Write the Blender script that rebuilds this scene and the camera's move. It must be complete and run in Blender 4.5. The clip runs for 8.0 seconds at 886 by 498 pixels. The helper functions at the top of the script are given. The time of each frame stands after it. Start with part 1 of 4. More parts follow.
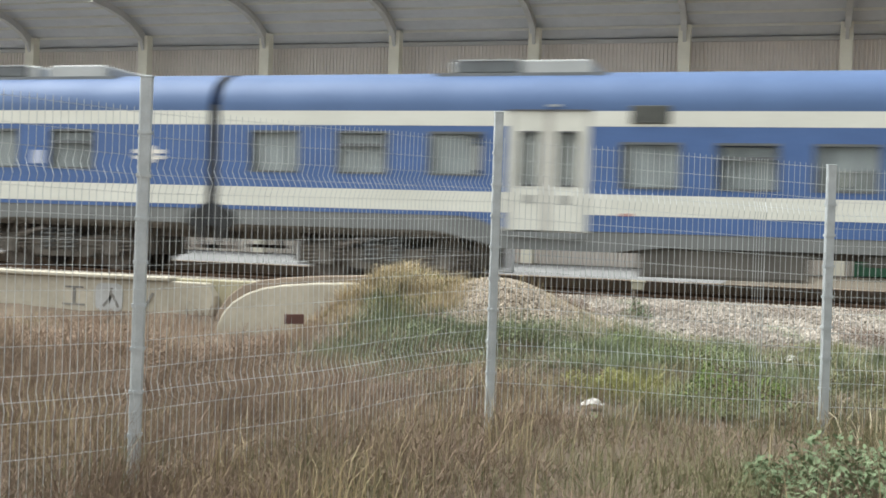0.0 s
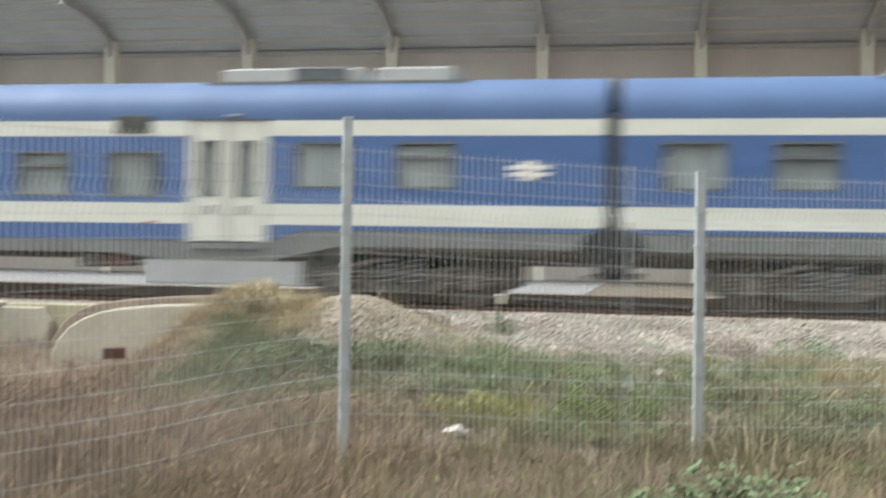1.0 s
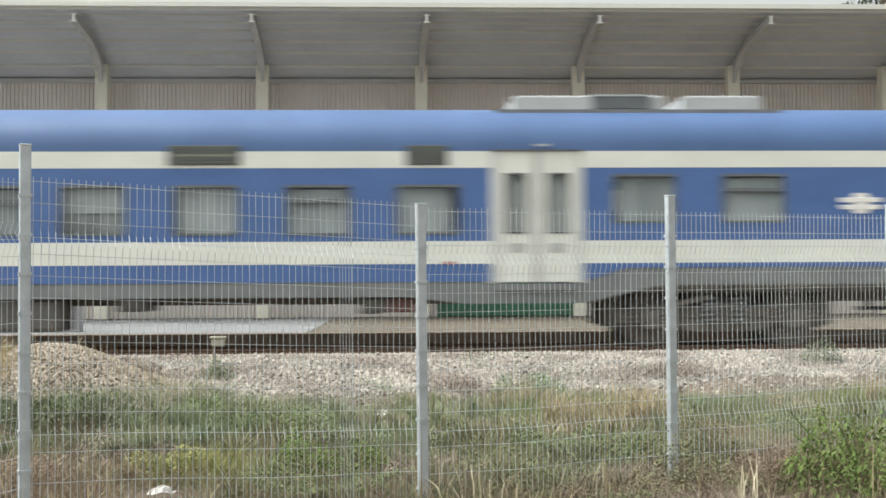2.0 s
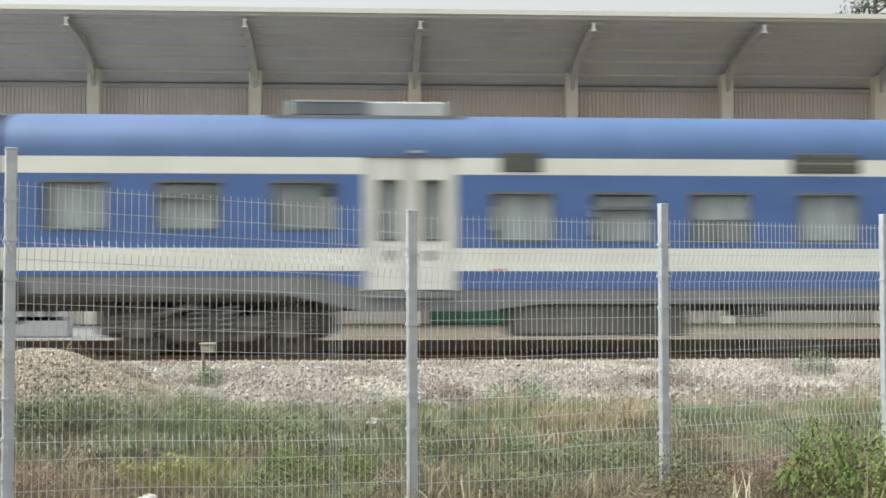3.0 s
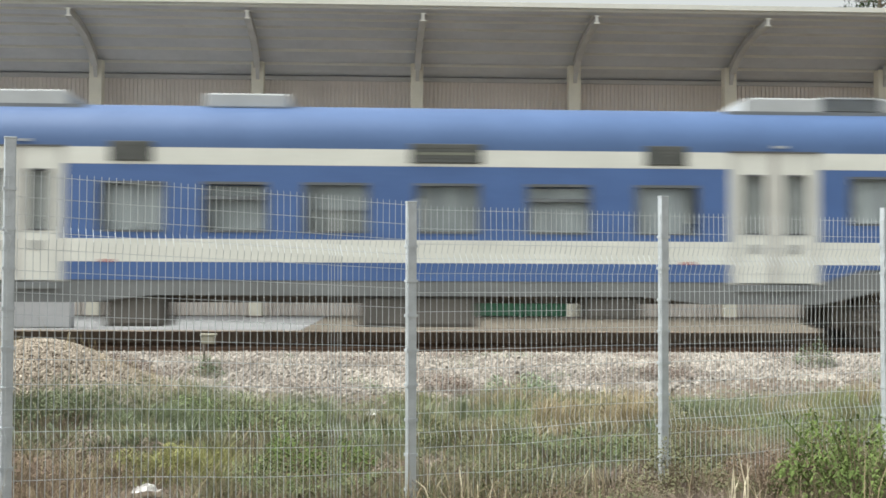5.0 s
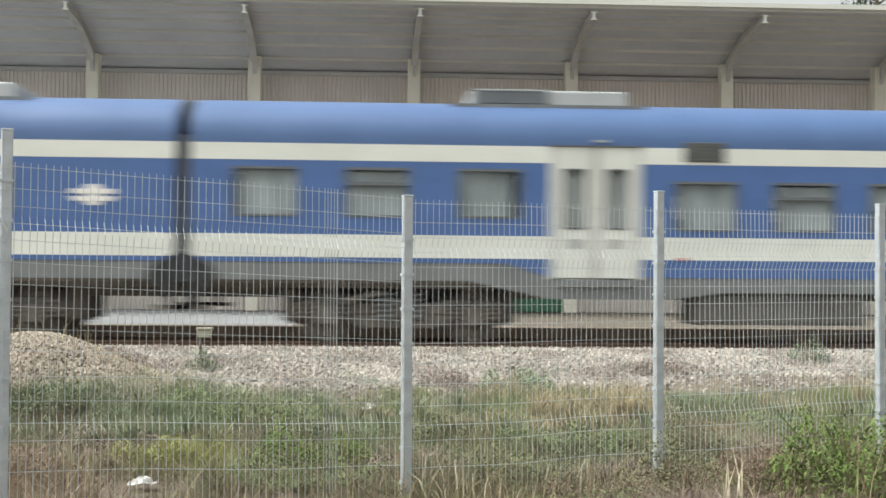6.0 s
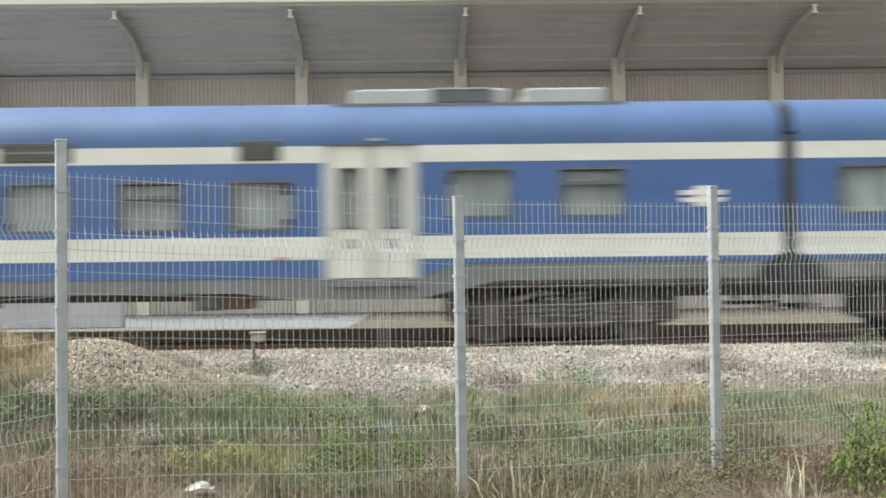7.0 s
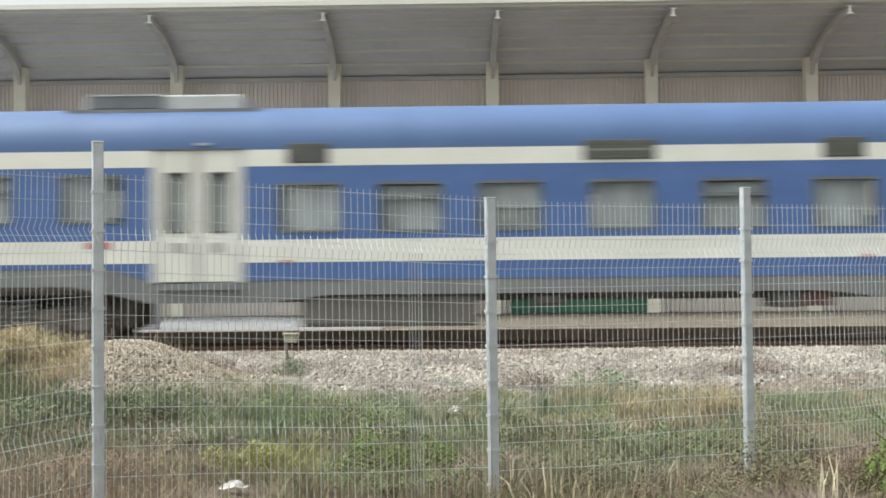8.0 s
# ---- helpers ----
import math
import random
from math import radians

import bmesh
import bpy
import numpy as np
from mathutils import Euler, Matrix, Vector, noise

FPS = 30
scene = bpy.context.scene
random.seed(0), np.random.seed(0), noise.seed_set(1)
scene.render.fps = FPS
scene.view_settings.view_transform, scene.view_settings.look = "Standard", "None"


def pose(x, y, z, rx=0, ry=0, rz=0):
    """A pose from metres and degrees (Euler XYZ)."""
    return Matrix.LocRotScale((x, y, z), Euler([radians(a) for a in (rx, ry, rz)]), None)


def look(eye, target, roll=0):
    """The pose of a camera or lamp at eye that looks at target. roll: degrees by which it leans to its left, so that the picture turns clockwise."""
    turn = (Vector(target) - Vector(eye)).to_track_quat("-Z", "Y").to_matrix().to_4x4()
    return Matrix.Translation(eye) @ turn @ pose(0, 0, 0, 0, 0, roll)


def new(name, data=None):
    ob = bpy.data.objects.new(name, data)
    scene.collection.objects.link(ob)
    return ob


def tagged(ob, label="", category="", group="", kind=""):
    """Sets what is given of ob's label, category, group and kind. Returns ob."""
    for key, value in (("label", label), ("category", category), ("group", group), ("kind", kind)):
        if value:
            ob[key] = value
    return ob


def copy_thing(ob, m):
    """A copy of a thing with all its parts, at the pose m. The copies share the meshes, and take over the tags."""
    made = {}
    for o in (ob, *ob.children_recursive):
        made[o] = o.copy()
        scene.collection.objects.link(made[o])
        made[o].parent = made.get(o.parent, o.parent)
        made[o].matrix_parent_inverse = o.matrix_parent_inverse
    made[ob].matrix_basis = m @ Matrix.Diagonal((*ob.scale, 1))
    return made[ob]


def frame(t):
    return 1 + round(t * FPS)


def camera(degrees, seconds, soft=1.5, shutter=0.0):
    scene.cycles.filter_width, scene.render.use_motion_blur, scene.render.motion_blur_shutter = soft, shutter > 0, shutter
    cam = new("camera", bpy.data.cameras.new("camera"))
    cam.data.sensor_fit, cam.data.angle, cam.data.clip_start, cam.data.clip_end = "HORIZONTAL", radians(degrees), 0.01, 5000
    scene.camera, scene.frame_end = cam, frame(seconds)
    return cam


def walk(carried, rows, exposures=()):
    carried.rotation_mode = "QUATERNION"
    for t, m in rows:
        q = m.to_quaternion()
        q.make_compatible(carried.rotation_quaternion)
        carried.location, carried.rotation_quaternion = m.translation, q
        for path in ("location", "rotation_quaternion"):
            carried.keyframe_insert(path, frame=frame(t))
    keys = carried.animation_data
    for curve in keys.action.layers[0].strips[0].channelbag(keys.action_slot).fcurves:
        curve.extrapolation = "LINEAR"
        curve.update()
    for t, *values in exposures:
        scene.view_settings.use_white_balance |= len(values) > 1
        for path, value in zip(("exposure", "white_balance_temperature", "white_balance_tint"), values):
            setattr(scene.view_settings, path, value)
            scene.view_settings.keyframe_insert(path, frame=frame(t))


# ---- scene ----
# ================= camera =================
cam = camera(41.2, 8.0, soft=1.6, shutter=0.5)
# seconds, x, y, z, yaw, pitch, roll
PATH = [
    (0, 3.621, -28.111, 1.004, 17.25, -0.76, 1.93),
    (0.2, 3.612, -27.914, 1.054, 17.19, -0.79, 1.90),
    (0.3, 3.572, -27.744, 1.037, 15.59, 0.07, 2.59),
    (0.5, 3.517, -27.713, 0.981, 14.11, -0.28, 0.95),
    (0.7, 3.476, -27.467, 1.033, 13.65, -1.76, 2.05),
    (0.8, 3.498, -27.377, 0.977, 12.46, -1.00, 1.83),
    (1, 3.501, -27.259, 1.042, 10.66, -0.01, 0.94),
    (1.2, 3.561, -27.084, 1.089, 7.94, 1.61, 1.06),
    (1.3, 3.537, -26.933, 1.071, 6.35, 2.26, 0.58),
    (1.5, 3.606, -26.853, 1.069, 3.79, 1.61, 0.36),
    (1.7, 3.603, -26.707, 1.078, 1.28, 1.73, 0.38),
    (2, 3.554, -26.507, 1.077, -2.50, 1.75, -0.35),
    (2.2, 3.539, -26.453, 1.092, -2.16, 1.24, -0.19),
    (3.3, 3.593, -26.413, 1.077, -3.00, 2.26, 0.03),
    (3.5, 3.602, -26.402, 1.068, -2.79, 2.15, -0.10),
    (4, 3.585, -26.393, 1.078, -3.00, 2.28, 0.13),
    (4.5, 3.615, -26.449, 1.058, -2.76, 1.96, 0.33),
    (4.7, 3.597, -26.411, 1.072, -2.74, 1.84, 0.22),
    (5.8, 3.602, -26.417, 1.075, -2.66, 1.58, 0.42),
    (6, 3.600, -26.431, 1.055, -2.89, 1.54, 0.46),
    (6.5, 3.593, -26.406, 1.053, -2.05, 1.40, -0.33),
    (7, 3.582, -26.393, 1.070, -0.50, 1.51, -0.65),
    (7.5, 3.582, -26.425, 1.064, 0.10, 1.68, -0.72),
    (8, 3.584, -26.430, 1.053, 1.06, 1.67, -0.56),
]


def cam_pose(x, y, z, yaw, pitch, roll):
    return pose(x, y, z, 0, 0, yaw) @ pose(0, 0, 0, 90 + pitch) @ pose(0, 0, 0, 0, 0, roll)


walk(cam, [(r[0], cam_pose(*r[1:])) for r in PATH], exposures=[(0, 0.98, 6500, 4), (8, 0.98, 6500, 4)])

# ================= world and light =================
SUN_EL, SUN_AZ = 58.0, 262.0
world = bpy.data.worlds.new("overcast_sky")
scene.world = world
world.use_nodes = True
wn, wl = world.node_tree.nodes, world.node_tree.links
wn.clear()
sky = wn.new("ShaderNodeTexSky")
sky.sky_type, sky.sun_disc = "NISHITA", False
sky.sun_elevation, sky.sun_rotation = radians(SUN_EL), radians(SUN_AZ)
sky.air_density, sky.dust_density, sky.ozone_density = 1.0, 8.0, 1.0
hsv = wn.new("ShaderNodeHueSaturation")
hsv.inputs["Saturation"].default_value = 0.12
hsv.inputs["Value"].default_value = 1.0
bg = wn.new("ShaderNodeBackground")
bg.inputs["Strength"].default_value = 0.15
wo = wn.new("ShaderNodeOutputWorld")
wl.new(sky.outputs["Color"], hsv.inputs["Color"])
wl.new(hsv.outputs["Color"], bg.inputs["Color"])
wl.new(bg.outputs["Background"], wo.inputs["Surface"])

sun_data = bpy.data.lights.new("sun", "SUN")
sun_data.energy, sun_data.angle, sun_data.color = 0.5, radians(25), (1.0, 0.96, 0.9)
sun = new("sun", sun_data)
sun.matrix_world = look((0, 0, 60), (0 + 60 / math.tan(radians(SUN_EL)) * -math.sin(radians(SUN_AZ)),
                                    60 / math.tan(radians(SUN_EL)) * -math.cos(radians(SUN_AZ)), 0))

# ================= materials =================


def mat(name, c1, c2=None, scale=6.0, rough=0.7, metal=0.0, bump=0.0, island=0.0, rand=0.0, fine=0.25, coat=0.0, stretch=(1, 1, 1), spec=0.5):
    """Two colours mixed by noise at two scales, with optional change from piece to piece."""
    m = bpy.data.materials.new(name)
    m.use_nodes = True
    n, l = m.node_tree.nodes, m.node_tree.links
    p = n["Principled BSDF"]
    p.inputs["Metallic"].default_value = metal
    p.inputs["Coat Weight"].default_value = coat
    p.inputs["Specular IOR Level"].default_value = spec
    tc = n.new("ShaderNodeTexCoord")
    mp = n.new("ShaderNodeMapping")
    mp.inputs["Scale"].default_value = stretch
    l.new(tc.outputs["Object"], mp.inputs["Vector"])
    a = n.new("ShaderNodeTexNoise")
    a.inputs["Scale"].default_value, a.inputs["Detail"].default_value = scale, 5
    b = n.new("ShaderNodeTexNoise")
    b.inputs["Scale"].default_value, b.inputs["Detail"].default_value = scale * 9, 3
    l.new(mp.outputs["Vector"], a.inputs["Vector"])
    l.new(mp.outputs["Vector"], b.inputs["Vector"])
    c2 = c2 or tuple(v * 0.8 for v in c1)
    f = n.new("ShaderNodeMix")
    f.inputs["Factor"].default_value = fine
    l.new(a.outputs["Fac"], f.inputs["A"])
    l.new(b.outputs["Fac"], f.inputs["B"])
    ramp = n.new("ShaderNodeMapRange")
    ramp.inputs["From Min"].default_value, ramp.inputs["From Max"].default_value = 0.33, 0.67
    last = f.outputs["Result"]
    if island or rand:
        src = n.new("ShaderNodeNewGeometry").outputs["Random Per Island"] if island else n.new("ShaderNodeObjectInfo").outputs["Random"]
        g = n.new("ShaderNodeMix")
        g.inputs["Factor"].default_value = island or rand
        ramp2 = n.new("ShaderNodeMapRange")
        ramp2.inputs["To Min"].default_value, ramp2.inputs["To Max"].default_value = 0.33, 0.67
        l.new(src, ramp2.inputs["Value"])
        l.new(last, g.inputs["A"])
        l.new(ramp2.outputs["Result"], g.inputs["B"])
        last = g.outputs["Result"]
    l.new(last, ramp.inputs["Value"])
    col = n.new("ShaderNodeMix")
    col.data_type = "RGBA"
    col.inputs["A"].default_value, col.inputs["B"].default_value = (*c1, 1), (*c2, 1)
    l.new(ramp.outputs["Result"], col.inputs["Factor"])
    l.new(col.outputs["Result"], p.inputs["Base Color"])
    r = n.new("ShaderNodeMapRange")
    r.inputs["To Min"].default_value, r.inputs["To Max"].default_value = max(0.02, rough - 0.1), min(1, rough + 0.1)
    l.new(a.outputs["Fac"], r.inputs["Value"])
    l.new(r.outputs["Result"], p.inputs["Roughness"])
    if bump:
        bp = n.new("ShaderNodeBump")
        bp.inputs["Strength"].default_value, bp.inputs["Distance"].default_value = bump, 0.02
        l.new(b.outputs["Fac"], bp.inputs["Height"])
        l.new(bp.outputs["Normal"], p.inputs["Normal"])
    return m


def glass(name, tint):
    m = bpy.data.materials.new(name)
    m.use_nodes = True
    p = m.node_tree.nodes["Principled BSDF"]
    p.inputs["Base Color"].default_value = (*tint, 1)
    p.inputs["Roughness"].default_value = 0.03
    p.inputs["Transmission Weight"].default_value = 1.0
    p.inputs["IOR"].default_value = 1.35
    return m


M = dict(
    blue=mat("blue_paint", (0.078, 0.15, 0.355), (0.064, 0.125, 0.30), 0.9, 0.33, coat=0.25, stretch=(1, 1, 3)),
    roofblue=mat("roof_blue_paint", (0.072, 0.131, 0.278), (0.059, 0.109, 0.235), 0.8, 0.6, spec=0.45),
    white=mat("white_paint", (0.74, 0.75, 0.70), (0.64, 0.65, 0.60), 0.8, 0.45, stretch=(1, 1, 2.5)),
    door=mat("door_white_paint", (0.72, 0.73, 0.68), (0.61, 0.62, 0.575), 1.5, 0.45),
    jamb=mat("door_jamb_grey", (0.60, 0.605, 0.57), (0.51, 0.515, 0.485), 2, 0.5),
    plate=mat("push_plate_grey", (0.34, 0.345, 0.34), (0.27, 0.275, 0.27), 4, 0.4),
    # mid grey for the reflections in the lower window panes
    reflgrey=mat("pane_reflection_grey", (0.27, 0.285, 0.285), (0.19, 0.20, 0.20), 4, 0.9, rand=0.3),
    doorgrey=mat("door_seam_grey", (0.5, 0.49, 0.46), (0.42, 0.41, 0.39), 3, 0.5),
    skirt=mat("skirt_grey", (0.20, 0.212, 0.215), (0.135, 0.144, 0.147), 1.2, 0.55),
    under=mat("underframe_dirt", (0.235, 0.215, 0.19), (0.125, 0.115, 0.102), 2.5, 0.9, bump=0.3),
    case=mat("dirty_equipment_paint", (0.17, 0.16, 0.145), (0.08, 0.076, 0.07), 1.8, 0.85, rand=0.4, bump=0.3),
    steel=mat("worn_steel", (0.25, 0.222, 0.195), (0.145, 0.127, 0.112), 6, 0.7, 0.2, bump=0.2),
    # near-black for the dark openings at the coach ends
    gapdark=mat("end_gap_black", (0.05, 0.052, 0.054), (0.03, 0.031, 0.032), 4, 0.9, spec=0.2),
    rubber=mat("black_rubber", (0.12, 0.125, 0.135), (0.08, 0.083, 0.09), 8, 0.7),
    bellows=mat("dusty_gangway_rubber", (0.17, 0.18, 0.20), (0.12, 0.127, 0.14), 5, 0.8),
    frame=mat("window_frame_grey", (0.15, 0.165, 0.175), (0.10, 0.11, 0.12), 4, 0.5),
    acwhite=mat("roof_unit_white", (0.46, 0.48, 0.49), (0.37, 0.385, 0.39), 2, 0.5),
    grille=mat("roof_unit_grille", (0.15, 0.165, 0.175), (0.10, 0.11, 0.115), 5, 0.6),
    vent=mat("vent_dark", (0.10, 0.105, 0.10), (0.075, 0.08, 0.075), 6, 0.7),
    ventbar=mat("vent_bar_olive", (0.2, 0.21, 0.17), (0.15, 0.16, 0.13), 6, 0.7),
    red=mat("red_marking", (0.42, 0.09, 0.075), (0.33, 0.07, 0.06), 5, 0.5),
    logo=mat("emblem_white", (0.82, 0.8, 0.76), (0.74, 0.72, 0.68), 3, 0.5),
    sign=mat("pale_notice", (0.5, 0.56, 0.72), (0.42, 0.47, 0.62), 6, 0.5),
    seat=mat("seat_cloth", (0.10, 0.13, 0.2), (0.07, 0.09, 0.15), 4, 0.9),
    lining=mat("interior_lining", (0.62, 0.62, 0.58), (0.52, 0.52, 0.48), 2, 0.7),
    curtain=mat("window_blind", (0.50, 0.53, 0.54), (0.19, 0.205, 0.215), 3.2, 0.9, rand=0.3, stretch=(1.6, 1, 0.25)),
    galv=mat("galvanised_steel", (0.57, 0.61, 0.64), (0.43, 0.465, 0.49), 9, 0.5, 0.35, bump=0.05),
    wire=mat("galvanised_wire", (0.57, 0.605, 0.62), (0.44, 0.47, 0.485), 5, 0.65, 0.0),
    clad=mat("taupe_cladding", (0.80, 0.74, 0.68), (0.71, 0.655, 0.60), 0.7, 0.6),
    arm=mat("grey_arm_paint", (0.57, 0.56, 0.535), (0.49, 0.48, 0.46), 1.5, 0.6),
    column=mat("cream_column_paint", (0.83, 0.795, 0.67), (0.74, 0.705, 0.59), 1.5, 0.6),
    soffit=mat("soffit_sheet", (0.655, 0.665, 0.685), (0.54, 0.55, 0.57), 0.6, 0.6),
    purlin=mat("purlin_paint", (0.42, 0.41, 0.39), (0.36, 0.35, 0.33), 2, 0.6),
    fascia=mat("cream_fascia", (0.74, 0.73, 0.66), (0.66, 0.65, 0.58), 1.0, 0.5),
    concrete=mat("pale_concrete", (0.50, 0.47, 0.41), (0.37, 0.345, 0.295), 1.3, 0.85, bump=0.25),
    redbrown=mat("dull_red_metal", (0.17, 0.085, 0.072), (0.12, 0.062, 0.054), 4, 0.7),
    # concrete coloured darker to imitate shade
    shadetone=mat("shade_darkened_concrete", (0.31, 0.25, 0.20), (0.20, 0.16, 0.125), 1.5, 0.95, bump=0.2),
    seed=mat("pale_seed_head", (0.62, 0.56, 0.42), (0.5, 0.44, 0.32), 3, 0.9, island=0.5, spec=0.2),
    paving=mat("white_paving", (0.262, 0.266, 0.275), (0.205, 0.21, 0.215), 1.2, 0.8, bump=0.1),
    paving2=mat("tan_paving", (0.155, 0.13, 0.10), (0.115, 0.098, 0.075), 1.2, 0.85, bump=0.15),
    whitewall=mat("whitewashed_block", (0.72, 0.725, 0.74), (0.62, 0.625, 0.64), 1.0, 0.8),
    green=mat("green_panel_paint", (0.065, 0.19, 0.11), (0.048, 0.145, 0.083), 1.6, 0.55),
    soil=mat("dry_soil", (0.17, 0.133, 0.098), (0.098, 0.076, 0.056), 0.7, 0.95, bump=0.6),
    heapstone=mat("sandy_heap_stone", (0.53, 0.462, 0.38), (0.255, 0.215, 0.172), 1.2, 0.9, bump=0.3, island=0.5),
    sandwall=mat("sand_coloured_concrete", (0.49, 0.455, 0.38), (0.32, 0.293, 0.235), 1.1, 0.9, bump=0.3),
    culvert=mat("yellowish_concrete", (0.40, 0.37, 0.26), (0.27, 0.25, 0.17), 1.3, 0.9, bump=0.3),
    backing=mat("pane_backing_grey", (0.40, 0.41, 0.40), (0.30, 0.31, 0.30), 2, 0.7),
    stone=mat("ballast_stone", (0.47, 0.425, 0.37), (0.165, 0.145, 0.128), 1.2, 0.9, bump=0.3, island=0.5),
    sleeper=mat("concrete_sleeper", (0.26, 0.23, 0.20), (0.18, 0.155, 0.13), 4, 0.9, bump=0.3),
    rail=mat("rusty_rail", (0.25, 0.165, 0.115), (0.16, 0.105, 0.075), 6, 0.8, 0.15),
    box=mat("cream_plastic", (0.36, 0.345, 0.27), (0.29, 0.278, 0.215), 8, 0.6),
    graffiti=mat("black_spray_paint", (0.14, 0.14, 0.14), (0.26, 0.25, 0.23), 9, 0.8),
    greypatch=mat("pale_blue_spray_paint", (0.47, 0.485, 0.50), (0.37, 0.375, 0.37), 6, 0.8),
    litter=mat("white_plastic_litter", (0.58, 0.565, 0.55), (0.37, 0.355, 0.34), 12, 0.6),
    drybrown=mat("dry_brown_grass", (0.285, 0.21, 0.156), (0.128, 0.096, 0.074), 0.6, 0.9, island=0.6, spec=0.2),
    pink=mat("reddish_dry_grass", (0.375, 0.28, 0.21), (0.205, 0.148, 0.113), 0.6, 0.9, island=0.6, spec=0.2),
    mauve=mat("mauve_dry_grass", (0.305, 0.24, 0.202), (0.16, 0.126, 0.108), 0.6, 0.9, island=0.6, spec=0.2),
    straw=mat("straw_grass", (0.43, 0.36, 0.23), (0.24, 0.195, 0.12), 0.6, 0.9, island=0.6, spec=0.2),
    moundstraw=mat("golden_dry_grass", (0.47, 0.39, 0.245), (0.275, 0.22, 0.13), 1.2, 0.9, island=0.6, spec=0.2),
    moundgreen=mat("yellow_green_grass", (0.33, 0.325, 0.13), (0.20, 0.205, 0.08), 1.2, 0.9, island=0.6, spec=0.2),
    grass=mat("green_grass", (0.225, 0.255, 0.155), (0.125, 0.155, 0.092), 0.5, 0.85, island=0.6, spec=0.2),
    olive=mat("olive_grass", (0.215, 0.208, 0.118), (0.112, 0.116, 0.064), 0.5, 0.85, island=0.6, spec=0.2),
    leaf=mat("weed_leaf", (0.20, 0.24, 0.105), (0.10, 0.135, 0.06), 3, 0.7, island=0.6, spec=0.25),
    greyleaf=mat("greyish_thistle_leaf", (0.27, 0.335, 0.21), (0.17, 0.225, 0.135), 3, 0.85, island=0.6, spec=0.15),
    thistle=mat("dull_thistle_leaf", (0.19, 0.24, 0.145), (0.115, 0.155, 0.09), 3, 0.9, island=0.6, spec=0.1),
    bankgrass=mat("light_green_grass", (0.275, 0.295, 0.15), (0.16, 0.178, 0.088), 0.8, 0.9, island=0.6, spec=0.2),
    bushleaf=mat("fresh_green_leaf", (0.155, 0.205, 0.065), (0.075, 0.11, 0.034), 3, 0.85, island=0.6, spec=0.1),
    treeleaf=mat("dark_tree_leaf", (0.05, 0.07, 0.035), (0.03, 0.045, 0.022), 2, 0.8, island=0.6, spec=0.2),
    bark=mat("bark", (0.16, 0.13, 0.10), (0.10, 0.08, 0.06), 5, 0.95, bump=0.5),
    pane=glass("tinted_window_glass", (0.90, 0.93, 0.93)),
)

# ================= mesh helpers =================


class Geo:
    """Collects vertices and faces of one mesh."""

    def __init__(self):
        self.v, self.f = [], []

    def box(self, x0, x1, y0, y1, z0, z1):
        b = len(self.v)
        self.v += [(x, y, z) for z in (z0, z1) for x, y in ((x0, y0), (x1, y0), (x1, y1), (x0, y1))]
        self.f += [tuple(b + i for i in q) for q in ((3, 2, 1, 0), (4, 5, 6, 7), (0, 1, 5, 4), (1, 2, 6, 5), (2, 3, 7, 6), (3, 0, 4, 7))]
        return self

    def prism(self, outline, a0, a1, axis="x"):
        """Outline of (u, v) pairs drawn out along an axis: x -> (a, u, v), y -> (u, a, v), z -> (u, v, a)."""
        b, k = len(self.v), len(outline)
        for a in (a0, a1):
            for u, w in outline:
                self.v.append({"x": (a, u, w), "y": (u, a, w), "z": (u, w, a)}[axis])
        for i in range(k):
            j = (i + 1) % k
            self.f.append((b + i, b + j, b + k + j, b + k + i))
        self.f.append(tuple(b + i for i in reversed(range(k))))
        self.f.append(tuple(b + k + i for i in range(k)))
        return self

    def cyl(self, p0, p1, r0, r1=None, k=10):
        p0, p1 = Vector(p0), Vector(p1)
        r1 = r0 if r1 is None else r1
        d = (p1 - p0).normalized()
        u = d.orthogonal().normalized()
        w = d.cross(u)
        b = len(self.v)
        for p, r in ((p0, r0), (p1, r1)):
            for i in range(k):
                a = math.tau * i / k
                self.v.append(tuple(p + u * (r * math.cos(a)) + w * (r * math.sin(a))))
        for i in range(k):
            j = (i + 1) % k
            self.f.append((b + i, b + j, b + k + j, b + k + i))
        self.f.append(tuple(b + i for i in reversed(range(k))))
        self.f.append(tuple(b + k + i for i in range(k)))
        return self

    def tube(self, pts, r, k=6):
        for a, c in zip(pts, pts[1:]):
            self.cyl(a, c, r, r, k)
        return self

    def sheet(self, line, a0, a1, axis="x"):
        b, k = len(self.v), len(line)
        for a in (a0, a1):
            for u, w in line:
                self.v.append((a, u, w) if axis == "x" else (u, w, a))
        for i in range(k - 1):
            self.f.append((b + i, b + i + 1, b + k + i + 1, b + k + i))
        return self


def rounded(u0, u1, w0, w1, r, n=4):
    pts = []
    for cu, cw, s in ((u1 - r, w1 - r, 0), (u0 + r, w1 - r, 90), (u0 + r, w0 + r, 180), (u1 - r, w0 + r, 270)):
        for i in range(n + 1):
            a = radians(s + 90 * i / n)
            pts.append((cu + r * math.cos(a), cw + r * math.sin(a)))
    return pts


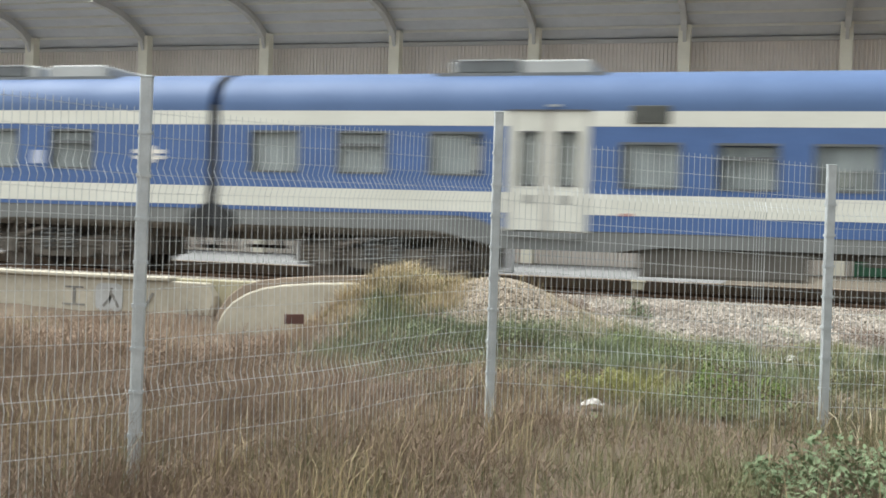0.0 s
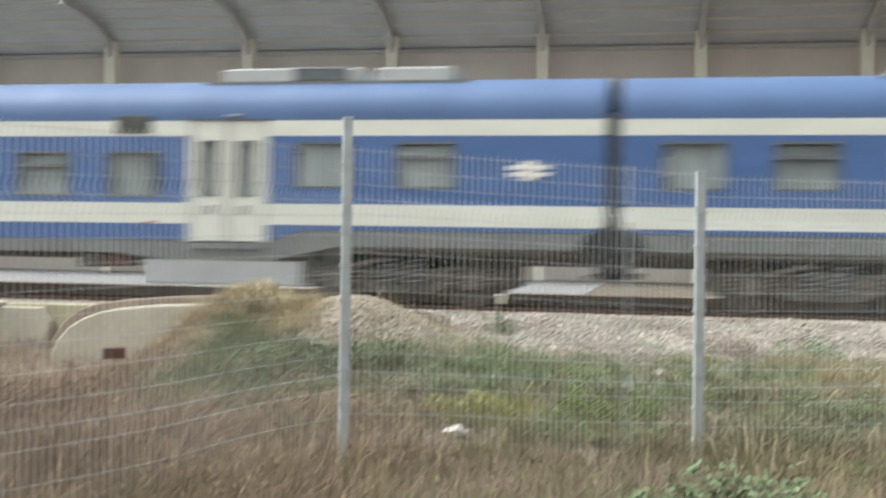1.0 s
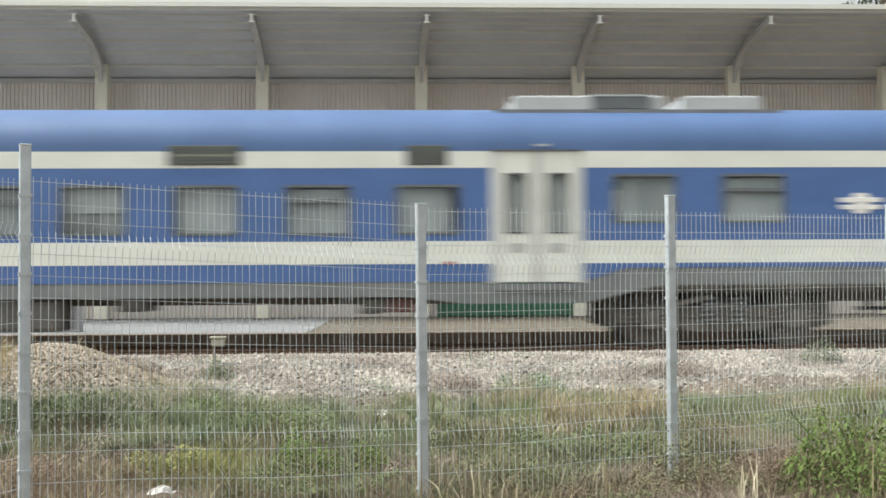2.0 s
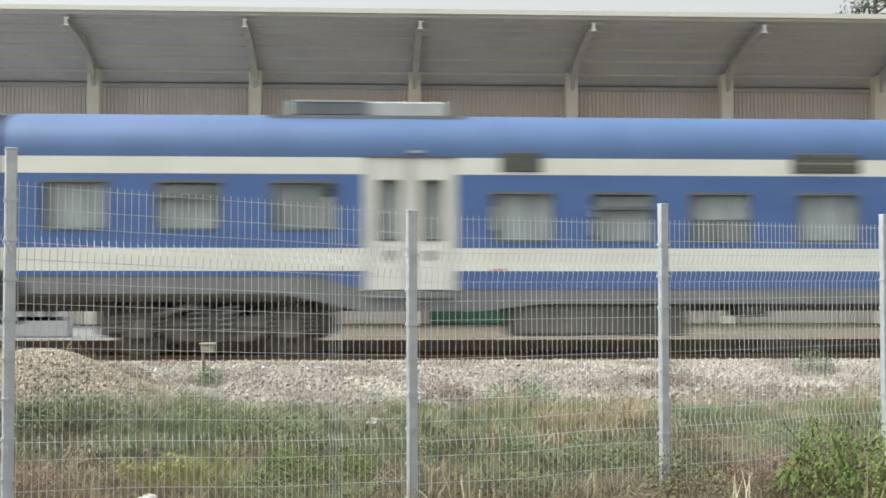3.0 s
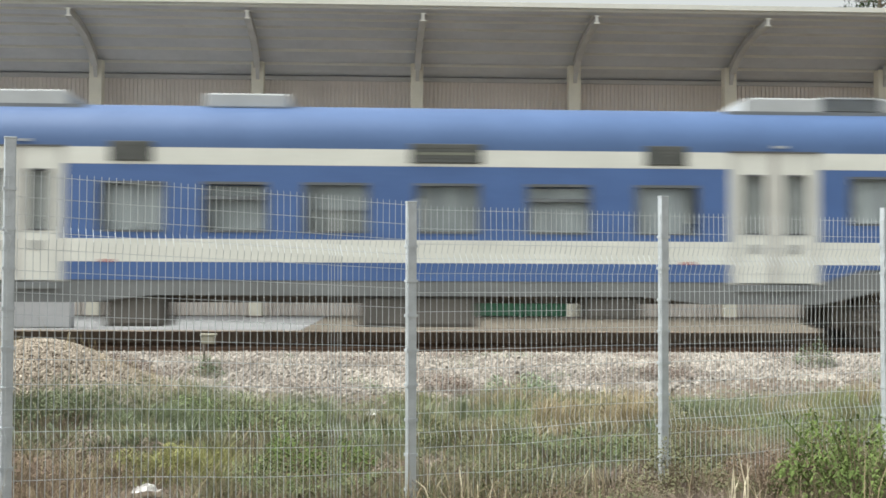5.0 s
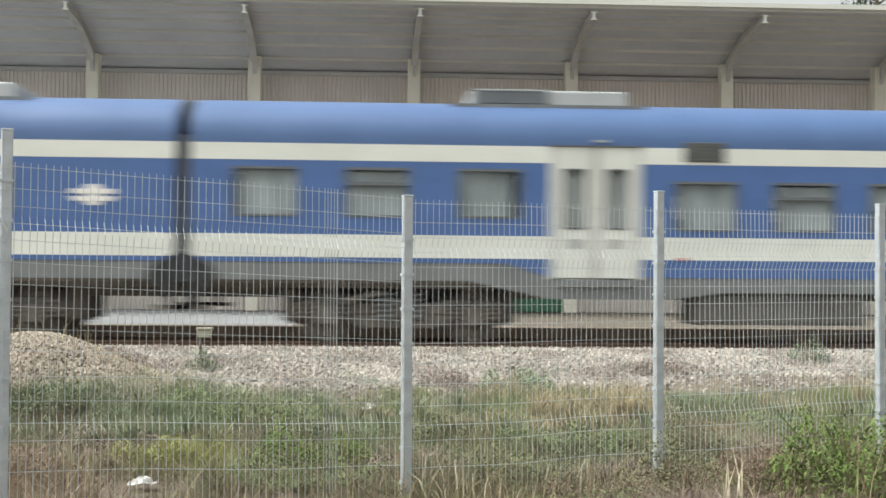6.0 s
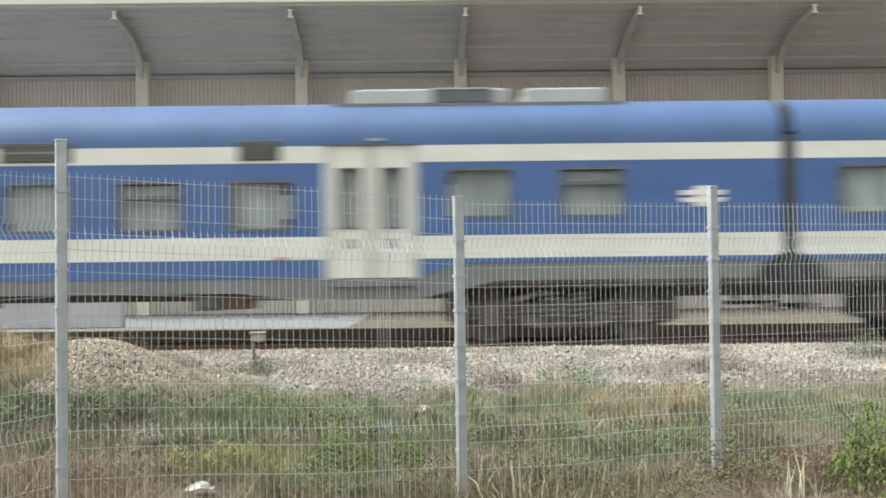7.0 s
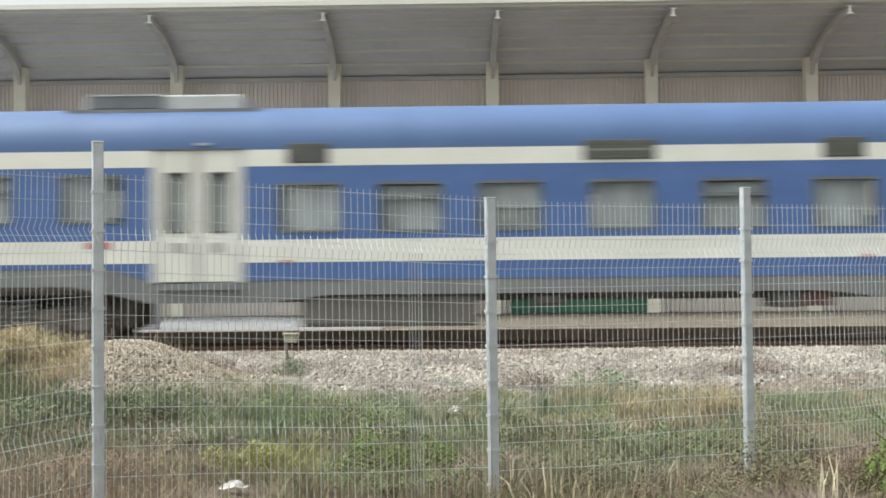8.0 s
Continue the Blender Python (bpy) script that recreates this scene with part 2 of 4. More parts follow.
def part(name, geo, material, parent=None, label="", bevel=0.0, smooth=False):
    me = bpy.data.meshes.new(name)
    me.from_pydata(geo.v, [], geo.f)
    bm = bmesh.new()
    bm.from_mesh(me)
    bmesh.ops.recalc_face_normals(bm, faces=bm.faces)
    if bevel:
        sharp = [e for e in bm.edges if len(e.link_faces) == 2 and e.calc_face_angle(0) > 0.6]
        bmesh.ops.bevel(bm, geom=sharp, offset=bevel, segments=2, profile=0.5, affect="EDGES", clamp_overlap=True)
    if smooth:
        for e in bm.edges:
            e.smooth = len(e.link_faces) < 2 or e.calc_face_angle(0) < 0.7
    bm.to_mesh(me)
    bm.free()
    if smooth:
        me.polygons.foreach_set("use_smooth", [True] * len(me.polygons))
    me.materials.append(M[material])
    ob = new(name, me)
    if parent:
        ob.parent = parent
    if label:
        ob["label"] = label
    return ob


def thing(name, label, category, group="", kind="", at=(0, 0, 0)):
    ob = new(name)
    ob.location = at
    return tagged(ob, label, category, group, kind)


# ================= ground =================
RAIL_Y = -5.4          # centre line of the track; the railheads lie at z = 0


def smooth01(t):
    t = min(1.0, max(0.0, t))
    return t * t * (3 - 2 * t)


def lerp(pts, v):
    for (a, za), (b, zb) in zip(pts, pts[1:]):
        if v <= b:
            return za + (zb - za) * max(0.0, (v - a) / (b - a))
    return pts[-1][1]


BANK = [(-30, -0.72), (-21, -0.70), (-16, -0.68), (-13.4, -0.52), (-12.1, -0.42), (-9.7, -0.04), (-8.8, -0.01), (-7.6, -0.03), (-6.8, -0.15), (-4.0, -0.17), (-3.4, -0.2)]


def bell(x, y, cx, cy, rx, ry):
    return math.exp(-((x - cx) / rx) ** 2 - ((y - cy) / ry) ** 2)


def heap_at(x, y):
    return 0.79 * math.exp(-(((x + 0.6) / (1.25 if x < -.6 else 1.5)) ** 2 + ((y + 12.3) / 1.2) ** 2) ** 1.1)


def mound_at(x, y):
    return 0.72 * bell(x, y, -2.2, -11.8, 0.95 if x < -2.2 else 1.45, 1.5)


def height(x, y):
    z = lerp(BANK, y)
    if y < -7:
        m = mound_at(x, y)
        z += (m ** 4 + heap_at(x, y) ** 4) ** 0.25
        z -= 0.2 * smooth01((-2.6 - x) / 1.2) * smooth01((-11.4 - y) / .5) * smooth01((y + 17) / 3)
        fade = smooth01((-9.6 - y) / 3)
        z += fade * (0.09 * noise.noise((x * 0.45, y * 0.45, 3)) + 0.05 * noise.noise((x * 1.6, y * 1.6, 7)))
    return z


def make_ground():
    xs = [-900, -300, -120, -60] + list(np.arange(-34, 38.1, 0.3)) + [60, 120, 300, 900]
    ys = [-900, -300, -100, -50] + list(np.arange(-32, -3.3, 0.3)) + [0, 10, 40, 100, 300, 900]
    g = Geo()
    for y in ys:
        for x in xs:
            g.v.append((x, y, height(x, y)))
    w = len(xs)
    for j in range(len(ys) - 1):
        for i in range(w - 1):
            a = j * w + i
            g.f.append((a, a + 1, a + w + 1, a + w))
    ob = part("ground", g, "soil", smooth=True)
    tagged(ob, "dry brown uneven soil beside the railway bank", "ground", kind="structure")


make_ground()


def scatter_mesh(name, verts, faces, material, label, category):
    me = bpy.data.meshes.new(name)
    me.from_pydata(verts, [], faces)
    me.materials.append(M[material])
    return tagged(new(name, me), label, category, kind="stuff")


def make_ballast():
    rng = np.random.default_rng(4)
    base = np.array([(-1, -1, -.6), (1, -1, -.7), (1, 1, -.6), (-1, 1, -.6), (-.7, -.6, .7), (.6, -.7, .6), (.7, .6, .75), (-.6, .7, .6)], float)
    quads = np.array([(0, 1, 5, 4), (1, 2, 6, 5), (2, 3, 7, 6), (3, 0, 4, 7), (4, 5, 6, 7)])
    bed, pile = ([], []), ([], [])
    for _ in range(170000):
        if rng.random() < 0.88:
            x, y = rng.uniform(-16, 18), rng.uniform(-12.3, -6.9)
        else:
            x, y = rng.uniform(-2.0, 1.4), rng.uniform(-14.0, -11.3)
        toe = -11.35 + 0.55 * noise.noise((x * 0.5, 0, 1)) - (0.5 if x < 2 else 0) + (0.7 * smooth01((x - 6) / 3))
        heap = heap_at(x, y) / 0.79
        if y < toe and heap < 0.25:
            if rng.random() < 0.85:
                continue
        if x < -0.95 and max(mound_at(x, y), heap_at(x, y)) > 0.25:
            continue
        if x < -5 and y < -11.2:
            continue
        s = rng.uniform(0.012, 0.027) * (0.6 if heap > 0.25 and y < -11.2 else 1)
        q = base * rng.uniform(0.7, 1.3, (8, 3)) * s * np.array([rng.uniform(.8, 1.3), 1, rng.uniform(.6, 1)])
        a = rng.uniform(0, math.tau)
        c, d = math.cos(a), math.sin(a)
        tilt = rng.normal(0, 0.5)
        q = np.stack([q[:, 0] * c - q[:, 1] * d, q[:, 0] * d + q[:, 1] * c, q[:, 2] + q[:, 0] * tilt], 1)
        q += (x, y, height(x, y) + s * 0.45)
        vs, fs = pile if heap > .22 + rng.uniform(-.12, .12) else bed
        fs.append(quads + 8 * len(vs))
        vs.append(q)
    scatter_mesh("gravel_heap", np.concatenate(pile[0]).tolist(), np.concatenate(pile[1]).tolist(), "heapstone", "sandy heap of small crushed stone beside the track", "gravel heap")
    scatter_mesh("ballast", np.concatenate(bed[0]).tolist(), np.concatenate(bed[1]).tolist(), "stone", "pale beige and grey crushed stone railway ballast", "ballast")


make_ballast()

# ================= track =================


def make_track():
    t = thing("railway_track", "rusty steel rails on concrete sleepers in ballast", "railway track", at=(0, RAIL_Y, 0))
    prof = [(-.075, -.172), (.075, -.172), (.075, -.158), (.012, -.14), (.012, -.045), (.036, -.03), (.036, -.005), (.028, 0), (-.028, 0), (-.036, -.005), (-.036, -.03), (-.012, -.045), (-.012, -.14), (-.075, -.158)]
    for s in (-0.7525, 0.7525):
        part("rail", Geo().prism([(s + u, w) for u, w in prof], -180, 180), "rail", t)
    first = None
    for i in range(110):
        x = -30 + i * 0.6
        if first is None:
            g = Geo().prism([(-1.25, -.36), (1.25, -.36), (1.25, -.19), (.45, -.18), (0, -.22), (-.45, -.18), (-1.25, -.19)], -.12, .12)
            first = part("sleeper", g, "sleeper", t, bevel=0.012)
            ob = first
        else:
            ob = new("sleeper", first.data)
            ob.parent = t
        ob.location = (x, 0, 0.012)


make_track()


def make_marker():
    t = thing("trackside_box", "small cream plastic junction box on a short dark stake", "junction box", at=(1.1, -9.69, height(1.1, -9.69)))
    z = 0.32 - height(1.1, -9.69)
    part("box_body", Geo().prism([(-.085, z - .09), (.085, z - .09), (.098, z + .02), (-.098, z + .02)], -.06, .06, "y"), "box", t, bevel=0.012)
    part("lid", Geo().box(-.115, .115, -.075, .075, z + .02, z + .05), "box", t, bevel=0.01)
    part("stake", Geo().cyl((-.06, 0, -.15), (-.06, 0, z - .085), .022, .018), "steel", t)


make_marker()

# ================= platform and station building =================
COL0, PITCH = -22.0, 4.4
PLAT = 0.16


def make_station():
    pl = thing("platform", "low station platform with pale paving slabs", "platform", kind="structure")
    # edge face coloured darker for the shade under the train
    part("platform_edge", Geo().box(-40, 45, -3.5, -3.1, -.6, PLAT), "shadetone", pl, bevel=0.02)
    # slabs: white ones on one stretch, tan ones on the other
    k = 0
    for name, mt, x0, x1, dx in (("white_slab", "paving", -40, 1.9, 2.095), ("tan_slab", "paving2", 1.9, 45, 2.155)):
        n = round((x1 - x0) / dx)
        first = None
        for i in range(n):
            for j in range(3):
                if first is None:
                    first = part(name, Geo().box(.006, dx - .006, .006, 3.394, -.2, 0), mt, pl, bevel=0.008)
                    ob = first
                else:
                    ob = new(name, first.data)
                    ob.parent = pl
                ob.location = (x0 + i * dx, -3.09 + j * 3.4, PLAT + 0.0005 * ((i * 7 + j * 3) % 3))
    part("platform_bed", Geo().box(-40, 45, -3.09, 7.05, -.6, PLAT - .1), "concrete", pl)

    wall = thing("wall_station", "taupe ribbed metal cladding wall between cream columns", "wall", kind="structure")
    part("wall_core", Geo().box(-46, 50, 7.18, 7.4, -.5, 7.05), "concrete", wall)
    line = []
    n = 38
    p = PITCH / n
    for i in range(n):
        x = i * p
        line += [(x, 0), (x + p * .42, 0), (x + p * .5, -.045), (x + p * .92, -.045)]
    line.append((PITCH, 0))
    first = None
    for kx in range(-5, 16):
        if first is None:
            first = part("cladding_panel", Geo().sheet(line, PLAT + .02, 6.86, "z"), "clad", wall)
            ob = first
        else:
            ob = new("cladding_panel", first.data)
            ob.parent = wall
        ob.location = (COL0 + kx * PITCH, 7.16, 0)
    part("top_flashing", Geo().box(-46, 50, 7.05, 7.17, 6.86, 6.98), "arm", wall, bevel=0.01)

    gp = thing("green_panel", "dull green painted metal panel standing against the cladding", "panel", at=(4.6, 6.9, PLAT))
    part("sheet", Geo().box(.25, 4.1, 0, .06, .03, 1.5), "green", gp, bevel=0.01)
    for x in (.25, 1.5, 2.8, 4.04):
        part("upright", Geo().box(x, x + .06, -.05, 0, 0, 1.55), "green", gp)

    wb = thing("white_block_wall", "low whitewashed block wall on the platform", "low wall", at=(-8.1, -2.2, PLAT))
    part("wall_body", Geo().prism([(0, 0), (5.3, 0), (5.3, 1.0), (.15, 1.0), (0, .9)], 0, .35, "y"), "whitewall", wb, bevel=0.03)
    part("coping", Geo().box(.1, 5.36, -.04, .39, 1.0, 1.06), "whitewall", wb, bevel=0.015)

    # canopy
    prof = [(7.25, 6.98), (6.75, 7.1), (6.26, 7.3), (5.6, 7.62), (5.1, 7.78), (4.66, 7.88), (3.9, 7.98), (3.06, 8.03)]
    can = thing("ceiling_canopy", "dark grey curved canopy roof sheet with a cream edge", "canopy", kind="structure")
    outline = prof + [(u, w + .1) for u, w in reversed(prof)]
    g, pur = Geo().prism(outline, -46, 50), Geo()
    for u, w in ((6.4, 7.22), (5.85, 7.49), (5.3, 7.70), (4.7, 7.86), (4.1, 7.95), (3.5, 8.0)):
        pur.box(-46, 50, u - .025, u + .025, w - .05, w + .02)
    part("roof_sheet", g, "soffit", can)
    part("purlin", pur, "fascia", can, "thin pale purlins under the sheet")
    part("fascia", Geo().box(-46, 50, 2.98, 3.056, 7.98, 8.2), "fascia", can, bevel=0.01)
    part("gutter", Geo().prism([(2.86, 8.05), (2.976, 8.05), (2.976, 8.17), (2.95, 8.17), (2.95, 8.08), (2.88, 8.08), (2.88, 8.17), (2.86, 8.17)], -46, 50), "fascia", can)

    col = thing("canopy_column", "cream painted column with a curved arm carrying the canopy", "column", "canopy columns", at=(COL0, 0, 0))
    part("shaft", Geo().box(-.172, .172, 6.09, 6.43, PLAT, 7.2), "column", col, bevel=0.015)
    part("base_plate", Geo().box(-.24, .24, 6.02, 6.5, PLAT, PLAT + .04), "steel", col)
    arm = [(6.43, 6.9), (6.43, 7.1), (6.0, 7.3), (5.55, 7.5), (5.1, 7.64), (4.66, 7.74), (3.9, 7.84), (3.02, 7.89), (3.02, 7.70), (3.9, 7.65), (4.66, 7.54), (5.1, 7.42), (5.55, 7.24), (5.9, 7.0), (6.08, 6.7)]

    def lean(g):
        # the arms run slightly askew from the columns to the roof edge
        g.v = [(x + .07 * max(0, 6.43 - y) / 3.4, y, z) for x, y, z in g.v]
        return g

    part("arm_web", lean(Geo().prism(arm, -.045, .045)), "arm", col)
    for lo, hi in ((arm[2:8], None), (arm[8:14], None)):
        fl = Geo()
        for (a, b), (c, d) in zip(lo, lo[1:]):
            up = 0.012
            fl.prism([(a, b - up), (c, d - up), (c, d + up), (a, b + up)], -.085, .085)
        part("arm_flange", lean(fl), "arm", col)
    part("end_plate", lean(Geo().prism([(-.085, 7.9), (.085, 7.9), (.085, 7.875), (.016, 7.86), (.016, 7.73), (.085, 7.715), (.085, 7.69), (-.085, 7.69), (-.085, 7.715), (-.016, 7.73), (-.016, 7.86), (-.085, 7.875)], 3.0, 3.018, "y")), "fascia", col)
    for kx in range(-4, 15):
        if kx:
            copy_thing(col, pose(COL0 + kx * PITCH, 0, 0))


make_station()

# ================= train =================
LEN, DL, DR = 26.47, 6.87, 19.48
HALF = 1.42
E0, E1 = 0.13, LEN - 0.13
SEGS = [(E0, DL - .78), (DL + .78, DR - .78), (DR + .78, E1)]
WINS = [(c, 2.10, 2.93, h) for c, h in ((1.35, 0), (3.2, 1), (5.08, 0), (DR + 1.81, 0), (DR + 3.68, 1))]
WINS += [(DL + c, 1.92, 2.76, h) for c, h in ((1.87, 0), (3.56, 1), (5.22, 0), (7.08, 0), (8.94, 1), (10.77, 0))]
WW = 0.54


def side_band(a, b, z0, z1, ys, holes):
    """One connected side wall panel from a to b, z0 to z1, with rectangular holes (x0, x1, za, zb)."""
    g = Geo()
    t = 0.05 if ys < 0 else -0.05
    holes = [h for h in holes if a < h[0] < b]
    xs = sorted({a, b, *(v for h in holes for v in h[:2])})
    zs = sorted({z0, z1, *(v for h in holes for v in h[2:])})
    nx, nz = len(xs), len(zs)
    for y in (ys, ys + t):
        g.v += [(x, y, z) for z in zs for x in xs]
    off = nx * nz

    def full(i, j):
        if not (0 <= i < nx - 1 and 0 <= j < nz - 1):
            return False
        x, z = (xs[i] + xs[i + 1]) / 2, (zs[j] + zs[j + 1]) / 2
        return not any(h[0] < x < h[1] and h[2] < z < h[3] for h in holes)

    for j in range(nz - 1):
        for i in range(nx - 1):
            if not full(i, j):
                continue
            q = [j * nx + i, j * nx + i + 1, (j + 1) * nx + i + 1, (j + 1) * nx + i]
            g.f += [tuple(q), tuple(off + v for v in reversed(q))]
            for (di, dj), (u, w) in (((0, -1), (0, 1)), ((1, 0), (1, 2)), ((0, 1), (2, 3)), ((-1, 0), (3, 0))):
                if not full(i + di, j + dj):
                    g.f.append((q[u], q[w], off + q[w], off + q[u]))
    return g


def coil(x, y, z0, z1, r, turns):
    pts = []
    for i in range(turns * 10 + 1):
        a = math.tau * i / 10
        pts.append((x + r * math.cos(a), y + r * math.sin(a), z0 + (z1 - z0) * i / (turns * 10)))
    g = Geo()
    k = 5
    for p, a in zip(pts, range(len(pts))):
        ca, sa = math.cos(math.tau * a / 10), math.sin(math.tau * a / 10)
        for q in range(k):
            b = math.tau * q / k
            g.v.append((p[0] + ca * .026 * math.cos(b), p[1] + sa * .026 * math.cos(b), p[2] + .026 * math.sin(b)))
    for i in range(len(pts) - 1):
        for q in range(k):
            w = (q + 1) % k
            g.f.append((i * k + q, i * k + w, (i + 1) * k + w, (i + 1) * k + q))
    return g


def make_coach():
    c = thing("passenger_coach", "blue railway passenger coach with two white stripes and white double doors", "train coach", "coaches of the train")
    half = [(1.42, 3.32), (1.415, 3.45), (1.38, 3.62), (1.29, 3.785), (1.12, 3.94), (.86, 4.06), (.5, 4.15), (0, 4.195)]
    arc = half + [(-u, w) for u, w in reversed(half[:-1])]
    part("roof", Geo().prism(arc + [(-1.3, 3.32), (1.3, 3.32)], E0, E1), "roofblue", c, smooth=True)
    for s in (-1, 1):
        y = s * HALF
        th = (y, y - s * .05)
        lo, hi = min(th), max(th)
        holes = [(x - WW, x + WW, a, b) for x, a, b, h in WINS]
        for a, b in SEGS:
            part("blue_side", side_band(a, b, 1.81, 3.04, y, holes), "blue", c)
        for a, b in SEGS:
            part("upper_stripe", Geo().box(a, b, lo - .003, hi + .003, 3.04, 3.32), "white", c, "cream-white painted stripe")
            part("lower_stripe", Geo().box(a, b, lo - .003, hi + .003, 1.43, 1.81), "white", c, "cream-white painted stripe")
        for band in ([(E0, 1.35), (DL - 1.5, 1.35), (DL - .78, 1.13), (DL - .78, 1.43), (E0, 1.43)],
                     [(DL + .78, 1.13), (DR - .78, 1.13), (DR - .78, 1.43), (DL + .78, 1.43)],
                     [(E1, 1.43), (DR + .78, 1.43), (DR + .78, 1.13), (DR + 1.5, 1.35), (E1, 1.35)]):
            part("lower_blue_band", Geo().prism(band, lo, hi, "y"), "blue", c)
        # grey skirt, low between the doors and raised over the bogies
        sk = [(E0, 1.05), (DL - 2.1, 1.05), (DL - 1.5, .92), (DL - .78, .76), (DL + 1.2, .76), (DL + 2.2, .88), (DR - 2.2, .88), (DR - 1.2, .76), (DR + .78, .76), (DR + 1.5, .92), (DR + 2.1, 1.05), (E1, 1.05),
              (E1, 1.35), (DR + 1.5, 1.35), (DR + .78, 1.13), (DR + .78, 1.09), (DR - .78, 1.09), (DR - .78, 1.13), (DL + .78, 1.13), (DL + .78, 1.09), (DL - .78, 1.09), (DL - .78, 1.13), (DL - 1.5, 1.35), (E0, 1.35)]
        part("skirt", Geo().prism(sk, lo - s * .01, hi - s * .01, "y"), "skirt", c, "dusty grey skirt panel")
        # windows
        for x, a, b, hop in WINS:
            w = part("window", Geo(), "frame", c)
            fr = Geo()
            d0, d1 = (y - .012, y + .06) if s < 0 else (y - .06, y + .012)
            fr.box(x - WW, x - WW + .035, d0, d1, a, b).box(x + WW - .035, x + WW, d0, d1, a, b)
            fr.box(x - WW + .035, x + WW - .035, d0, d1, a, a + .035).box(x - WW + .035, x + WW - .035, d0, d1, b - .045, b)
            if hop:
                fr.box(x - WW + .035, x + WW - .035, d0, d1, b - .30, b - .24)
            w.data.clear_geometry()
            w.data.from_pydata(fr.v, [], fr.f)
            yc = y - s * .02
            pn = part("pane", Geo().box(x - WW + .03, x + WW - .03, yc - .004, yc + .004, a + .03, b - .04), "pane", w)
            pn.visible_shadow = False
            if s < 0:
                # pale pleated curtain behind the pane, drawn to a different width in each window
                k = int(x * 7) % 4
                c0, c1 = ((-.53, .53), (-.44, .53), (-.53, .53), (-.53, .42))[k]
                n = int((c1 - c0) / .05)
                top = b - (.07 if hop else .05)
                low = a + (.38 if k in (0, 2) and not hop else .02)
                part("curtain", Geo().sheet([(x + c0 + i * .05, y + .06 + (.016 if i % 2 else 0)) for i in range(n + 1)], low, top, "z"), "curtain", w)
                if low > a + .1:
                    # added grey cards stand in for outside reflections in the pane's lower half
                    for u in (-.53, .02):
                        part("seat_back", Geo().prism(rounded(x + u, x + u + .5, a - .3, a + .44, .07), y + .09, y + .2, "y"), "reflgrey", w)
        # doors
        for dc in (DL, DR):
            fr = Geo()
            fr.box(dc - .78, dc - .66, lo - .012, hi + .012, 1.09, 3.32).box(dc + .66, dc + .78, lo - .012, hi + .012, 1.09, 3.32)
            df = part("door_frame", fr, "jamb", c, "pale grey door jambs", bevel=0.015)
            part("drip_rail", Geo().box(dc - .8, dc + .8, y + s * .012 - .012, y + s * .012 + .012, 3.322, 3.345), "rubber", df)
            part("door_light", Geo().box(dc - .02, dc + .2, y + s * .012 - .01, y + s * .012 + .01, 3.4, 3.44), "acwhite", df)
            for e in (-1, 1):
                x0, x1 = sorted((dc + e * .07, dc + e * .655))
                xa, xb = sorted((dc + e * .17, dc + e * .55))
                dl = Geo()
                dl.box(x0, xa, lo, hi, 1.12, 3.318).box(xb, x1, lo, hi, 1.12, 3.318)
                dl.box(xa, xb, lo, hi, 1.12, 1.93).box(xa, xb, lo, hi, 2.95, 3.318)
                leaf = part("door_leaf", dl, "door", c, "white door leaf with a tall narrow window")
                rim = Geo()
                rim.box(xa, xa + .025, lo - .01, hi + .01, 1.93, 2.95).box(xb - .025, xb, lo - .01, hi + .01, 1.93, 2.95)
                rim.box(xa + .025, xb - .025, lo - .01, hi + .01, 1.93, 1.96).box(xa + .025, xb - .025, lo - .01, hi + .01, 2.92, 2.95)
                part("window_gasket", rim, "rubber", leaf)
                pn = part("pane", Geo().box(xa + .02, xb - .02, y - s * .03 - .004, y - s * .03 + .004, 1.95, 2.93), "pane", leaf)
                pn.visible_shadow = False
                part("push_plate", Geo().box(dc + e * .33 - .09, dc + e * .33 + .09, lo - .008, hi + .008, 1.61, 1.77), "plate", leaf, "grey push plate")
            part("door_seam", Geo().box(dc - .068, dc + .068, lo + .004, hi - .004, 1.12, 3.318), "doorgrey", c, "grey rubber door seam")
            part("door_step", Geo().box(dc - .7, dc + .7, min(y, y + s * .06), max(y, y + s * .06), .98, 1.03), "skirt", c)
            part("emergency_handle", Geo().box(dc + (1.4 if dc == DL else -1.56), dc + (1.56 if dc == DL else -1.4), y + s * .006 - .006, y + s * .006 + .006, 1.42, 1.47), "red", c, "small red release handle")
        # vents in the upper stripe
        for a, b in ((DL + 1.5, DL + 2.2), (DL + 6.45, DL + 7.65), (DR - 2.2, DR - 1.5)):
            v = part("vent", Geo().box(a, b, y + s * .004 - .02, y + s * .004 + .02, 3.09, 3.42), "vent", c, "dark louvred vent", bevel=0.01)
            wide = b - a > 1
            for i in range(5):
                part("slat", Geo().box(a + .05, b - .05, y + s * .022 - .008, y + s * .022 + .008, 3.115 + i * .057, 3.163 + i * .057), "ventbar" if wide and i == 2 else "vent", v)
        # emblem as plain shapes
        ex, ez = DR + 5.53, 2.42
        em = part("emblem", Geo().box(ex - .36, ex + .36, y + s * .008 - .006, y + s * .008 + .006, ez + .02, ez + .10), "logo", c, "white winged emblem plate", bevel=0.004)
        part("emblem_wing", Geo().prism([(ex - .32, ez - .10), (ex + .32, ez - .10), (ex + .38, ez - .025), (ex - .38, ez - .025)], y + s * .008 - .006, y + s * .008 + .006, "y"), "logo", em)
        part("emblem_crown", Geo().prism(rounded(ex - .13, ex + .13, ez - .17, ez + .18, .06), y + s * .004 - .006, y + s * .004 + .006, "y"), "logo", em)
